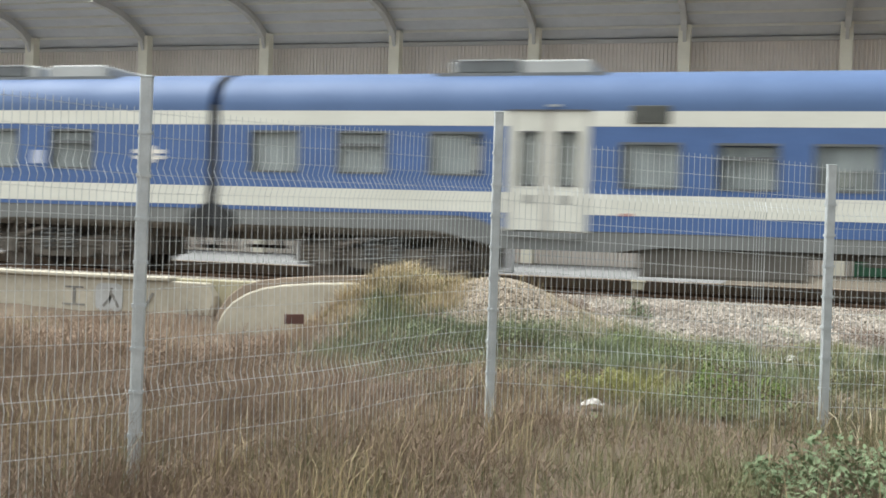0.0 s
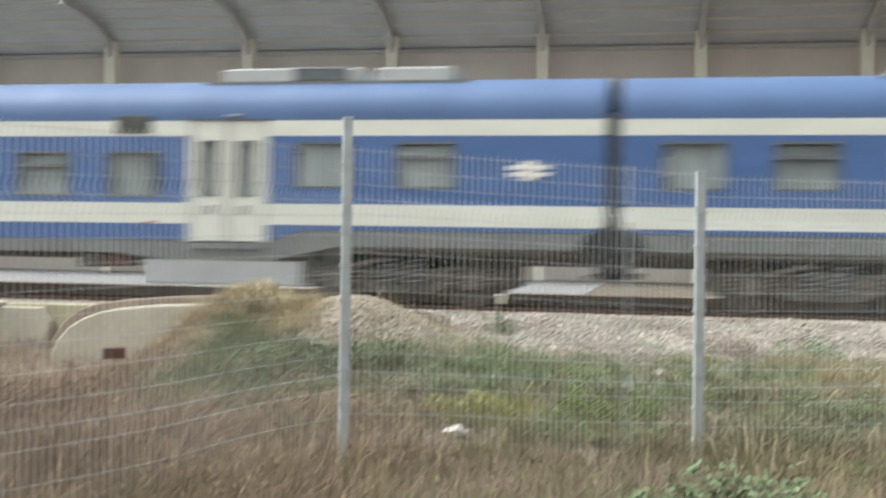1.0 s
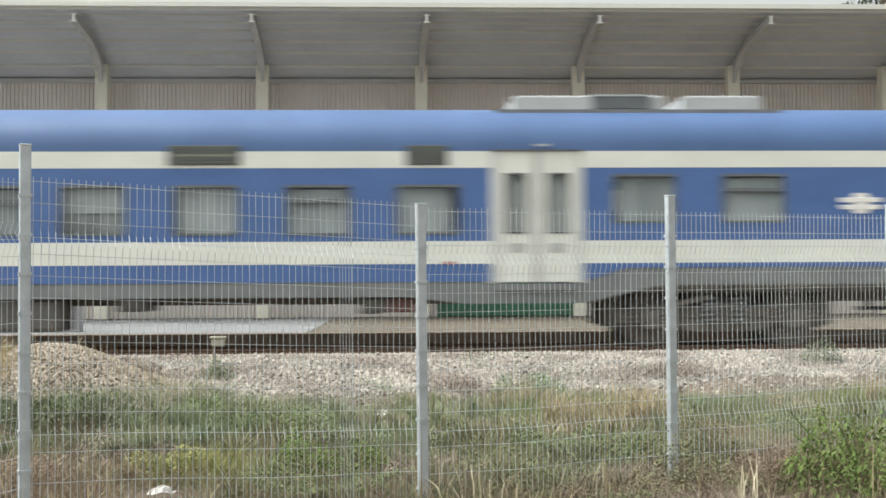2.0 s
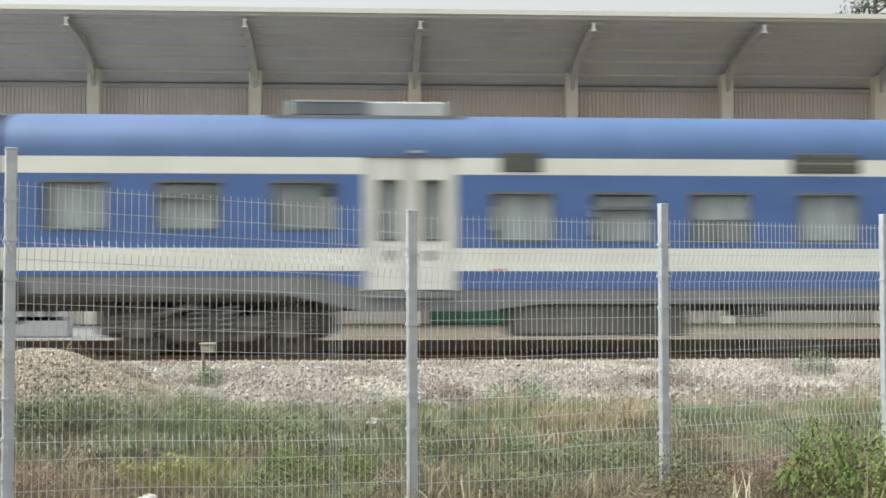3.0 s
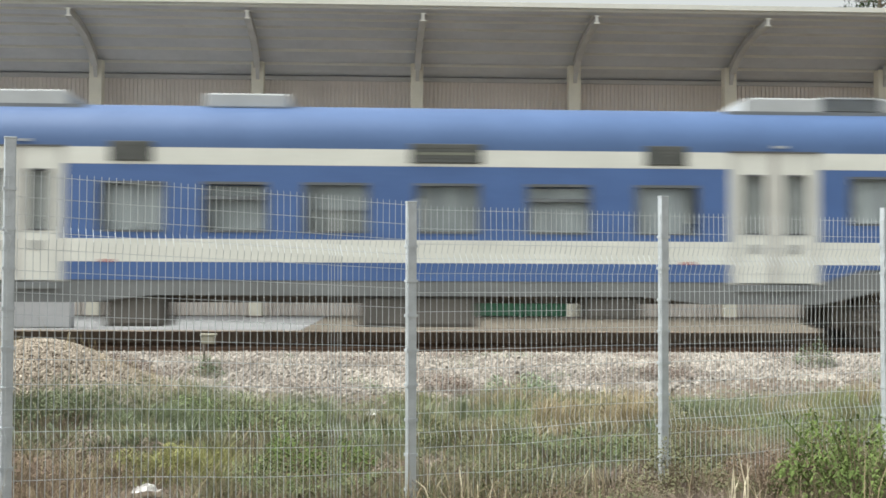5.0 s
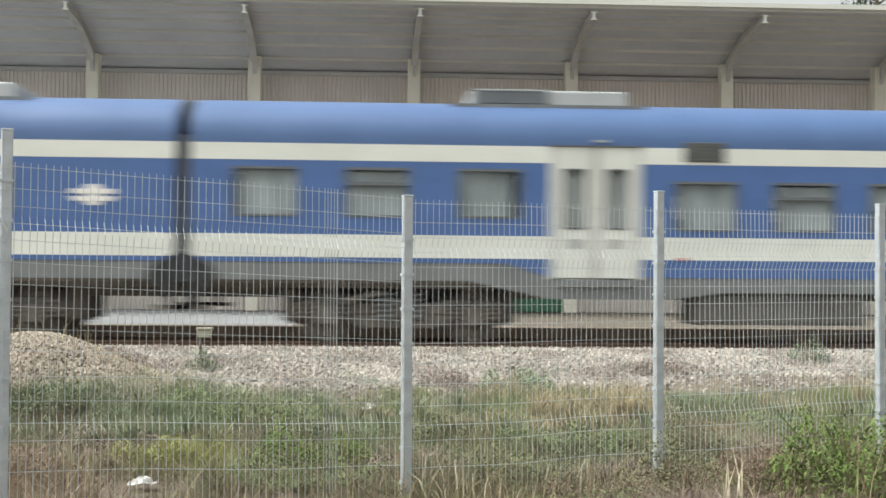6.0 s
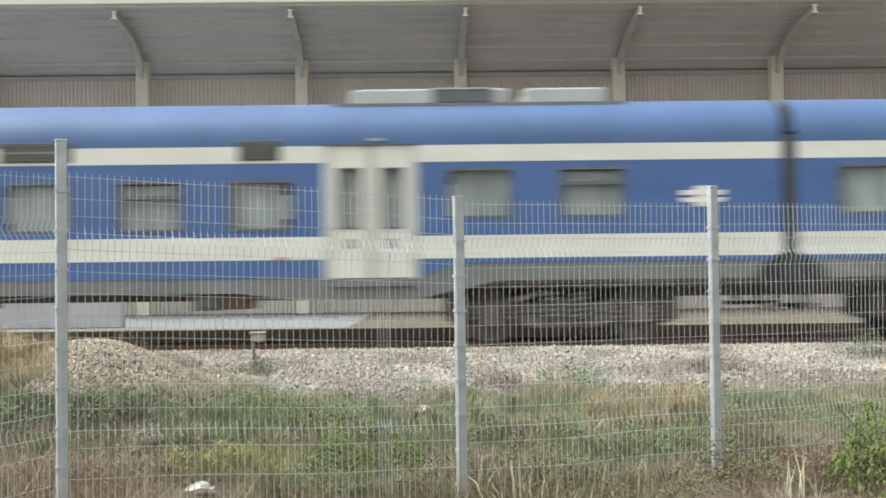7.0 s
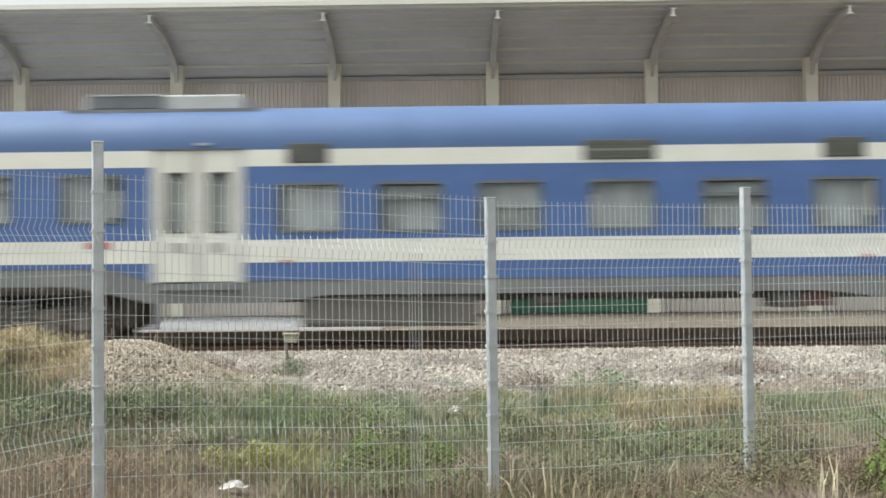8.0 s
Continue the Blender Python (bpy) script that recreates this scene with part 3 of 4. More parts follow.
    # inside
    part("floor", Geo().box(E0, E1, -1.36, 1.36, 1.0, 1.08), "under", c)
    part("inner_ceiling", Geo().box(E0 + .1, E1 - .1, -1.3, 1.3, 3.2, 3.3), "lining", c)
    for x in (DL - 1.0, DL + 1.0, DR - 1.0, DR + 1.0):
        for s in (-1, 1):
            part("partition", Geo().box(x - .03, x + .03, min(s * .4, s * 1.34), max(s * .4, s * 1.34), 1.08, 3.2), "lining", c)
    for dc in (DL, DR):
        # added card that makes the door panes look evenly mid-grey
        part("vestibule_screen", Geo().box(dc - .64, dc + .64, -1.352, -1.335, 1.1, 3.05), "backing", c, "grey card added behind the door panes")
    seat0 = None
    xs = [DL + 1.4 + i * 0.98 for i in range(11)] + [.9 + i * .98 for i in range(5)] + [DR + 1.5 + i * .98 for i in range(4)]
    for x in xs:
        for s in (-1, 1):
            if seat0 is None:
                g = Geo().prism([(0, 0), (.14, 0), (.05, .62), (-.06, .62)], -.48, .48, "y")
                g.v = [(a, b, d + .42) for a, b, d in g.v]
                g.box(-.02, .45, -.48, .48, .3, .44).box(.05, .3, -.4, .4, 0, .3)
                seat0 = part("seat", g, "seat", c, "dark blue cloth double seat")
                ob = seat0
            else:
                ob = new("seat", seat0.data)
                ob.parent = c
            ob.location = (x, s * .84, 1.08 if DL < x < DR else 1.3)
    # ends
    for x0, x1, q in ((E0, E0 + .06, -1), (E1 - .06, E1, 1)):
        part("end_wall", Geo().box(x0, x1, -1.39, 1.39, 1.0, 3.5), "rubber", c)
        xa = 0.01 if q < 0 else E1
        xb = E0 if q < 0 else LEN - 0.01
        for i in range(3):
            w = (xb - xa) / 3
            ring = [(-1.34, 1.0), (-.83, 1.0), (-.83, 3.33), (.83, 3.33), (.83, 1.0), (1.34, 1.0), (1.34, 3.45), (-1.34, 3.45)]
            part("bellows_fold", Geo().prism(ring, xa + i * w + .006, xa + (i + 1) * w - .006), "bellows", c, "dusty dark rubber gangway fold", bevel=0.02)
        part("end_cover", Geo().box(xa + .02, xb - .02, -1.1, 1.1, 3.5, 4.06), "bellows", c, bevel=0.05)
        xm = E0 if q < 0 else E1
        for s in (-1, 1):
            part("buffer", Geo().cyl((xm, s * .9, .98), (xm - q * -.13, s * .9, .98), .12, .21, 14), "steel", c)
            part("corner_step", Geo().box(xm - .35, xm + .35, s * 1.25 - .1, s * 1.25 + .1, .55, .62), "steel", c)
        for s in (-1, 1):
            # dark plate added to imitate the dark cut-away at the skirt end
            part("end_fairing", Geo().prism([(xm, 1.48), (xm - q * .06, 1.44), (xm - q * .16, 1.38), (xm - q * .34, 1.28), (xm - q * .44, 1.12), (xm - q * .4, 1.02), (xm - q * .24, .95), (xm - q * .16, .8), (xm - q * .1, .62), (xm, .58)], s * 1.43 - .012, s * 1.43 + .012, "y"), "gapdark", c, "dark plate standing in for the cut-away skirt end")
        part("coupler", Geo().box(min(xm, xm + q * .15), max(xm, xm + q * .15), -.15, .15, .85, 1.05), "steel", c, bevel=0.02)
        part("brake_hose", Geo().tube([(xm, -.45, .95), (xm + q * .1, -.46, .7), (xm + q * .15, -.45, .55)], .03), "rubber", c)
    # roof units
    for x0, x1, gx0, gx1 in ((DL - 2.1, DL + .65, DL - 2.0, DL - .75), (DR - .35, DR + 2.35, DR + 1.05, DR + 2.05), (DR + 2.62, DR + 4.05, 0, 0)):
        u = part("roof_unit", Geo().prism([(x0 + .12, 4.36), (x1 - .05, 4.36), (x1, 4.31), (x1, 4.08), (x0, 4.08), (x0, 4.32)], -.8, .8, "y"), "acwhite", c, "pale grey rooftop air unit", bevel=0.03)
        part("mount_rail", Geo().box(x0 - .3, x1 + .3, -.9, .9, 4.03, 4.105), "skirt", u)
        if gx1:
            gr = part("grille", Geo().box(gx0, gx1, -.86, -.79, 4.125, 4.335), "grille", u)
            part("grille_rim", Geo().box(gx0 - .03, gx1 + .03, -.87, -.8, 4.338, 4.368), "acwhite", u)
    # underframe
    part("underframe", Geo().box(E0, E1, -1.2, 1.2, .92, 1.0), "under", c)
    for yb in (-.5, .35):
        part("centre_sill", Geo().box(E0, E1, yb, yb + .15, .75, .916), "under", c)
    for bx in (3.6, LEN - 3.75):
        b = part("bogie", Geo().box(bx - 1.75, bx + 1.75, -1.06, -.92, .48, .68).box(bx - 1.75, bx + 1.75, .92, 1.06, .48, .68).box(bx - .35, bx + .35, -1.05, 1.05, .4, .75), "under", c, "dark dirty bogie", bevel=0.03)
        for s in (-1, 1):
            part("side_frame", Geo().prism([(bx - 1.8, .62), (bx - 1.55, .72), (bx - .7, .72), (bx - .45, .5), (bx + .45, .5), (bx + .7, .72), (bx + 1.55, .72), (bx + 1.8, .62), (bx + 1.8, .4), (bx + .95, .4), (bx + .6, .24), (bx - .6, .24), (bx - .95, .4), (bx - 1.8, .4)], s * .98 - .03, s * .98 + .03, "y"), "under", b, bevel=0.02)
            for e in (-.72, .72):
                part("brake_block", Geo().prism([(bx + e - .07, .2), (bx + e + .07, .2), (bx + e + .1, .5), (bx + e + .04, .78), (bx + e - .04, .78), (bx + e - .1, .5)], s * .74 - .08, s * .74 + .08, "y"), "case", b, bevel=0.015)
        part("brake_gear", Geo().box(bx - 1.2, bx + 1.2, -.12, .12, .22, .9).box(bx - 2.0, bx - 1.75, -.8, .8, .35, .9).box(bx + 1.75, bx + 2.0, -.8, .8, .35, .9), "under", b, bevel=0.02)
        for wx in (-1.25, 1.25):
            g = Geo().cyl((0, -1.0, 0), (0, 1.0, 0), .08, .08, 12)
            for s in (-1, 1):
                g.cyl((0, s * .70, 0), (0, s * .82, 0), .46, .455, 32).cyl((0, s * .66, 0), (0, s * .70, 0), .485, .485, 32).cyl((0, s * .82, 0), (0, s * .84, 0), .40, .38, 32)
                for k in range(6):
                    a = math.tau * k / 6
                    g.cyl((math.cos(a) * .2, s * .83, math.sin(a) * .2), (math.cos(a) * .2, s * .86, math.sin(a) * .2), .03, .03, 6)
            ws = part("wheelset", g, "steel", b, "worn steel wheels on an axle")
            ws.location = (bx + wx, 0, .46)
            for s in (-1, 1):
                part("axle_box", Geo().box(bx + wx - .17, bx + wx + .17, s * 1.08 - .1, s * 1.08 + .1, .3, .62), "under", b, bevel=0.03)
                for e in (-.32, .32):
                    part("primary_spring", coil(bx + wx + e, s * 1.06, .36, .68, .09, 4), "steel", b)
        for s in (-1, 1):
            for e in (-.25, .25):
                part("coil_spring", coil(bx + e, s * 1.14, .38, .84, .13, 5), "skirt", b, "grey coil spring")
            part("brake_beam", Geo().box(bx - 1.9, bx + 1.9, s * .6 - .04, s * .6 + .04, .3, .36), "steel", b)
            part("damper", Geo().cyl((bx - .9, s * 1.2, .7), (bx - .3, s * 1.2, .86), .045, .045, 10), "steel", b)
    return c


def fit_cases(c, rows):
    """Equipment slung under one coach: start, end and lower edge of each case."""
    for x0, x1, z0 in rows:
        b = part("equipment_case", Geo().box(x0, x1, -1.3, -.35, z0, .88), "case", c, "dirty dark equipment case", bevel=0.03)
        n = max(1, int((x1 - x0) / .75))
        for i in range(n):
            w = (x1 - x0) / n
            part("case_door", Geo().box(x0 + i * w + .03, x0 + (i + 1) * w - .03, -1.32, -1.29, z0 + .05, .84), "case", b, bevel=0.008)


COACH = make_coach()
COACHES = [COACH] + [copy_thing(COACH, pose(0, RAIL_Y, 0)) for _ in range(7)]
for i, c in enumerate(COACHES):
    if i == 4:
        fit_cases(c, ((DL + 1.4, DL + 2.4, .36), (DL + 5.6, DL + 7.6, .36), (DL + 9.4, DL + 10.4, .5)))
    else:
        fit_cases(c, ((DL + 1.7, DL + 4.7, .34), (DL + 9.62, DL + 10.08, .6), (DL + 5.6, DL + 6.1, .66)))
        part("battery_box", Geo().box(DL + 10.1, DL + 10.6, -1.26, -.6, .62, .87), "redbrown", c, "dull red metal box under the floor", bevel=0.03)
# details that only some of the coaches carry
notice = part("notice", Geo().box(4.0, 4.3, -1.432, -1.421, 2.2, 2.48), "sign", COACHES[4], "pale blue notice plate", bevel=0.003)
notice = part("notice", Geo().box(DR + 2.7, DR + 3.0, -1.432, -1.421, 2.2, 2.48), "sign", COACHES[4], "pale blue notice plate", bevel=0.003)
notice = part("notice", Geo().box(DR + 2.7, DR + 3.0, -1.432, -1.421, 2.2, 2.48), "sign", COACHES[0], "pale blue notice plate", bevel=0.003)
part("roof_unit", Geo().prism([(DL + 3.0, 4.33), (DL + 4.35, 4.33), (DL + 4.4, 4.29), (DL + 4.4, 4.08), (DL + 2.95, 4.08), (DL + 2.95, 4.29)], -.8, .8, "y"), "acwhite", COACHES[4], "pale grey rooftop air unit", bevel=0.03)
part("red_sticker", Geo().prism(rounded(5.0, 5.4, 1.68, 1.79, .03), -1.434, -1.425, "y"), "red", COACHES[6], "faded red sticker on the white stripe")
# the place of the first coupling, second by second
GAP = [(0, -7.9), (0.5, -15.82), (1, -23.86), (1.5, -31.9), (2, -39.95), (3.5, -63.85), (4, -72.1), (4.5, -80.43), (6, -105.6), (6.5, -114.2), (7, -122.8), (7.5, -131.4), (8, -140.1)]


# ================= fence =================
POSTS = [(-1.75, -24.95, 1.95, -.75), (-.36, -21.65, 1.91, -.75), (1.04, -18.3, 2.05, -.85), (3.79, -17.2, 1.71, -.75), (5.97, -16.38, 1.83, -.75), (8.34, -15.4, 1.81, -.75), (10.8, -14.4, 1.8, -.7), (13.2, -13.4, 1.8, -.7)]
# mesh top at both ends of each panel
TOPS = [(1.75, 1.72), (1.72, 1.82), (1.84, 1.72), (1.69, 1.70), (1.70, 1.72), (1.72, 1.72), (1.72, 1.72)]


def make_fence():
    f = thing("fence", "galvanised welded mesh fence with square steel posts", "fence")
    for x, y, z1, z0 in POSTS:
        p = part("post", Geo().prism(rounded(-.038, .038, -.03, .03, .008, 2), z0, z1, "z"), "galv", f)
        ang = math.atan2(1, 2.4)
        p.location = (x, y, 0)
        p.rotation_euler = (0, radians(random.uniform(-.5, .5)), ang)
        part("cap", Geo().box(-.041, .041, -.033, .033, z1, z1 + .014), "galv", p, bevel=0.005)
        for k in range(8):
            zz = z1 - .35 - k * .27
            part("clip", Geo().box(-.043, .043, -.036, .036, zz, zz + .022), "galv", p)
    prof = [(0, 0), (.30, 0), (.37, -.028), (.46, .028), (.53, 0), (1.62, 0), (1.72, -.018), (1.82, .018), (1.89, 0), (2.35, 0)]
    for (x0, y0, *_), (x1, y1, *_), (ta, tb) in zip(POSTS, POSTS[1:], TOPS):
        d = Vector((x1 - x0, y1 - y0, 0))
        ln = d.length
        d.normalize()
        nrm = Vector((d.y, -d.x, 0))
        g = Geo()
        n = int(ln / .05)
        sag = lambda u: 0.03 * math.sin(math.pi * u) * math.sin(3.1 * x0 + 7 * u)

        def at(u, drop, off):
            p = Vector((x0, y0, 0)) + d * (u * ln) + nrm * (off + 0.03 + sag(u) * (1 + drop))
            return (p.x, p.y, ta + (tb - ta) * u - drop)

        def wire(p, q, r):
            p, q = Vector(p), Vector(q)
            ax = (q - p).normalized()
            a = ax.orthogonal().normalized() * r
            b = ax.cross(a).normalized() * r
            k = len(g.v)
            for c in (p, q):
                g.v += [tuple(c + a), tuple(c + b), tuple(c - a), tuple(c - b)]
            for i in range(4):
                j = (i + 1) % 4
                g.f.append((k + i, k + j, k + 4 + j, k + 4 + i))

        thick = .0018 if x0 < 1 else .0026
        extra = [.762, .771, .780, .789, .798] if abs(x0 - 1.04) < .01 else []
        for i in list(range(1, n)) + [k * n for k in extra]:
            u = i / n + random.uniform(-.0006, .0006)
            pts = [at(u, h, o) for h, o in prof]
            for a, b in zip(pts, pts[1:]):
                wire(a, b, thick)
        for h, o in [(.03, 0), (.18, 0), (.30, 0), (.415, 0), (.53, 0), (.68, 0), (.83, 0), (.98, 0), (1.13, 0), (1.28, 0), (1.45, 0), (1.62, 0), (1.77, 0), (1.89, 0), (2.1, 0)]:
            pts = [at(i / 12, h, o - .006) for i in range(13)]
            for a, b in zip(pts, pts[1:]):
                wire(a, b, thick)
        me = bpy.data.meshes.new("mesh_panel")
        me.from_pydata(g.v, [], g.f)
        me.materials.append(M["wire"])
        ob = new("mesh_panel", me)
        ob.parent = f
    tg = part("red_tag", Geo().box(-.07, .07, -.006, .006, -.035, .035), "redbrown", f, "small dull red plate wired to the mesh", bevel=0.004)
    tg.location, tg.rotation_euler = (0.20, -20.55, 0.37), (0, 0, radians(40))


make_fence()

# ================= concrete walls beside the bank =================


def make_walls():
    w = thing("retaining_wall", "pale weathered concrete retaining wall with black spray paint marks", "retaining wall", kind="structure")
    part("wall_body", Geo().prism([(-30, -1.2), (-5.2, -1.2), (-5.22, -.1), (-5.35, .1), (-30, .1)], -11.6, -11.3, "y"), "sandwall", w, bevel=0.02)
    part("coping", Geo().box(-30, -6.0, -11.66, -11.25, .1, .16), "sandwall", w, bevel=0.015)
    y0, y1 = -11.609, -11.597
    x = -7.75
    part("paint_mark", Geo().box(x - .17, x + .17, y0, y1, -.08, -.05).box(x - .22, x + .2, y0, y1, -.36, -.33).box(x - .025, x + .025, y0, y1, -.33, -.08), "graffiti", w)
    part("paint_patch", Geo().prism(rounded(-7.35, -6.85, -.42, .02, .1), y0, y1, "y"), "greypatch", w)
    g = Geo()
    for a, b in (((-7.05, -.05), (-7.1, -.3)), ((-7.2, -.35), (-7.02, -.15)), ((-7.02, -.18), (-6.92, -.36)), ((-6.3, -.1), (-6.5, -.42))):
        dx, dz = b[0] - a[0], b[1] - a[1]
        l = math.hypot(dx, dz)
        nx, nz = -dz / l * .022, dx / l * .022
        g.prism([(a[0] + nx, a[1] + nz), (b[0] + nx, b[1] + nz), (b[0] - nx, b[1] - nz), (a[0] - nx, a[1] - nz)], y0 - .004, y1 - .002, "y")
    part("paint_stroke", g, "graffiti", w)
    b = thing("culvert_headwall", "pale concrete wing wall with a curved top beside the grassy mound", "headwall", kind="structure")
    prof = [(-5.0, -1.2), (-2.6, -1.2), (-2.6, .24), (-3.4, .2), (-3.9, .15), (-4.2, .09), (-4.45, .0), (-4.68, -.14), (-4.85, -.33), (-4.96, -.6)]
    ring = [(u - .24 * max(0, min(1, (-3.6 - u) / .8)), w + .1 * max(0, min(1, (u + 5.0) / .5))) for u, w in prof[2:]]
    # the ring's dark colour stands in for the shaded gap beside the wing wall
    part("arch_ring", Geo().prism([(-5.3, -1.2), (-2.6, -1.2)] + ring, -11.7, -11.45, "y"), "shadetone", b, "culvert arch coloured dark for its shaded gap", bevel=0.02)
    part("culvert_face", Geo().prism([(-6.1, -1.2), (-4.4, -1.2), (-4.4, .1), (-4.7, .15), (-6.1, .14)], -11.44, -11.2, "y"), "culvert", b, "yellowish concrete culvert face", bevel=0.02)
    part("wing_wall", Geo().prism(prof, -12.05, -11.75, "y"), "sandwall", b, bevel=0.03)


make_walls()

# ================= plants =================


# the bags lie in small trodden hollows
def clear(x, y):
    return min(math.hypot(x - a, y - b) for a, b in ((3.46, -12.75), (1.64, -16.75), (3.46, -13.1), (1.64, -17.1))) > .34


def blades(name, n, area, keep, hgt, wid, lean, material, label, seed, clump=0.0):
    """Many thin bent blades in one mesh. keep(x, y) gives the chance that one grows there."""
    rng = np.random.default_rng(seed)
    x0, x1, y0, y1 = area
    pts = []
    while len(pts) < n:
        x, y = rng.uniform(x0, x1), rng.uniform(y0, y1)
        k = keep(x, y) * (0.5 + noise.noise((x * 1.3, y * 1.3, seed)) if clump else 1)
        if rng.random() < k and clear(x, y):
            pts.append((x, y, height(x, y)))
    p = np.array(pts)
    m = len(p)
    vary = np.array([max(.35, 0.75 + 0.9 * noise.noise((a * 1.1, b * 1.1, seed + 5))) for a, b, _ in pts])
    h = rng.uniform(*hgt, m) * vary * np.clip(0.62 - (p[:, 1] + 13.5) * 0.07, 0.55, 1.0)
    w = rng.uniform(*wid, m)
    a = rng.uniform(0, math.tau, m)
    la = rng.uniform(0, math.tau, m)
    le = np.abs(rng.normal(0, lean, m)) * h
    sx, sy = np.cos(a) * w, np.sin(a) * w
    lx, ly = np.cos(la) * le, np.sin(la) * le
    z0 = p[:, 2] - 0.03
    v = np.stack([
        np.stack([p[:, 0] - sx, p[:, 1] - sy, z0], 1), np.stack([p[:, 0] + sx, p[:, 1] + sy, z0], 1),
        np.stack([p[:, 0] - sx * .7 + lx * .35, p[:, 1] - sy * .7 + ly * .35, z0 + h * .55], 1), np.stack([p[:, 0] + sx * .7 + lx * .35, p[:, 1] + sy * .7 + ly * .35, z0 + h * .55], 1),
        np.stack([p[:, 0] + lx, p[:, 1] + ly, z0 + h * (1 - 0.25 * np.minimum(1, le / h))], 1)], 1).reshape(-1, 3)
    f = []
    for i in range(m):
        k = i * 5
        f += [(k, k + 1, k + 3, k + 2), (k + 2, k + 3, k + 4)]
    return scatter_mesh(name, v.tolist(), f, material, label, "grass")


def brown_zone(x, y):
    # thick on the near strip, thinning to the right of the fence corner
    near = smooth01(((-14.0 if x > .5 else -12.5) - y) / (2.0 if x > .5 else 1.6))
    return near * (1.0 - 0.66 * smooth01((x - 0.8) / 2.5))


def green_zone(x, y):
    m = smooth01((y + 16.6) / 2.0) * smooth01((-11.3 - y) / .8)
    if heap_at(x, y) > 0.2:
        return 0
    return m * smooth01((x + 2.2) / 1.5) * (.35 + .65 * smooth01((noise.noise((x * .7, y * .9, 4)) + .25) * 3))


def right_zone(x, y):
    return smooth01((x - .5) / 2) * smooth01((-12 - y) / 1.5)


def mound_zone(x, y):
    return smooth01((max(mound_at(x, y), heap_at(x, y) if y > -13.1 else 0) - .14) * 3) * smooth01((-.7 - x + .25 * noise.noise((x * 2, y * 2, 8))) / .35)


def heap_face(x, y):
    # the near flank of the heap is overgrown to about half its height
    return smooth01((heap_at(x, y) - .05) * 8) * smooth01((.42 + .2 * noise.noise((x * 2, y * 2, 7)) - heap_at(x, y)) * 8) * smooth01((-12.3 - y) / .4) * smooth01((.9 - x) / .8)


def heap_foot(x, y):
    return smooth01((-12.9 - y) / .5) * smooth01((y + 15.2) / .8) * smooth01((x + 2.5) / 1) * smooth01((2.2 - x) / 1)


def patchy(x, y, f, seed, cut):
    return smooth01((noise.noise((x * f, y * f, seed)) - cut) * 4)


blades("dry_grass", 95000, (-13, 10, -22.8, -12.4), brown_zone, (.16, .58), (.0018, .0036), 1.5, "drybrown", "thick dry brown tangled grass", 11)
blades("straw_grass", 15000, (-13, 13, -22.8, -12.2), lambda x, y: (.12 + .88 * patchy(x, y, .55, 2, .12)) * (.3 if y < -14.8 and x > 1.5 else 1), (.22, .62), (.0025, .005), .55, "straw", "pale straw stalks among the grass", 12)
blades("green_grass", 95000, (-3, 17, -17, -11.0), green_zone, (.12, .40), (.002, .004), .9, "grass", "low dull green grass along the bank", 13)
blades("olive_grass", 50000, (-1, 17, -21.0, -11.7), right_zone, (.14, .44), (.002, .0042), .9, "olive", "olive and brownish mixed grass", 14)
blades("mound_grass", 16000, (-5.2, 0.2, -13.9, -9.6), mound_zone, (.12, .4), (.003, .006), .9, "moundstraw", "straw coloured grass on the earth mound", 15)
blades("mound_top_grass", 3500, (-4.4, -1.2, -12.8, -10.2), lambda x, y: mound_zone(x, y) * patchy(x, y, 1.4, 41, -.1), (.18, .45), (.003, .006), .6, "moundgreen", "yellowish green grass on top of the mound", 18)
blades("heap_face_grass", 13000, (-2.6, 1.4, -14.6, -11.9), heap_face, (.14, .36), (.002, .004), .9, "grass", "sage green grass growing up the gravel heap", 29)
blades("bright_grass", 1500, (.8, 2.6, -16.4, -15.0), lambda x, y: smooth01(1.3 - math.hypot((x - 1.7) / .7, (y + 15.7) / .5)), (.2, .5), (.002, .004), .9, "moundgreen", "fresh yellow-green grass tuft", 30)
blades("heap_grass", 14000, (-2.5, 2.4, -15.4, -12.9), heap_foot, (.2, .5), (.003, .006), .7, "grass", "green grass at the foot of the gravel heap", 19)
blades("front_grass", 9000, (-8, 5, -22.8, -19.3), lambda x, y: .2 + .8 * patchy(x, y, 1, 9, -.1), (.2, .5), (.002, .004), .6, "olive", "yellowish green grass at the near edge", 16)
blades("hollow_grass", 900, (-5.7, -4.5, -11.75, -11.0), lambda x, y: 1, (.2, .5), (.003, .006), .7, "mauve", "dark dry grass in the hollow between the walls", 27)
blades("pink_grass", 24000, (-13, -2.6, -16.5, -11.75), lambda x, y: .35 + .65 * patchy(x, y, .5, 71, -.05), (.3, .75), (.002, .004), .9, "pink", "reddish dry grass before the concrete wall", 28)
blades("tall_stalks", 420, (-9, 9, -21.0, -14.5), lambda x, y: 1, (.6, 1.15), (.003, .005), .2, "straw", "single tall dry stalks above the grass", 17)


blades("straw_tufts", 4000, (3.8, 13, -15.0, -12.0), lambda x, y: patchy(x, y, .9, 51, .14), (.3, .7), (.003, .006), .9, "straw", "bent straw tufts at the foot of the bank", 24)
blades("seed_heads", 90, (3.9, 6.4, -18.2, -16.6), lambda x, y: patchy(x, y, 1.1, 52, -.1), (.35, .62), (.006, .011), .35, "seed", "pale feathery seed heads above the grass", 25)


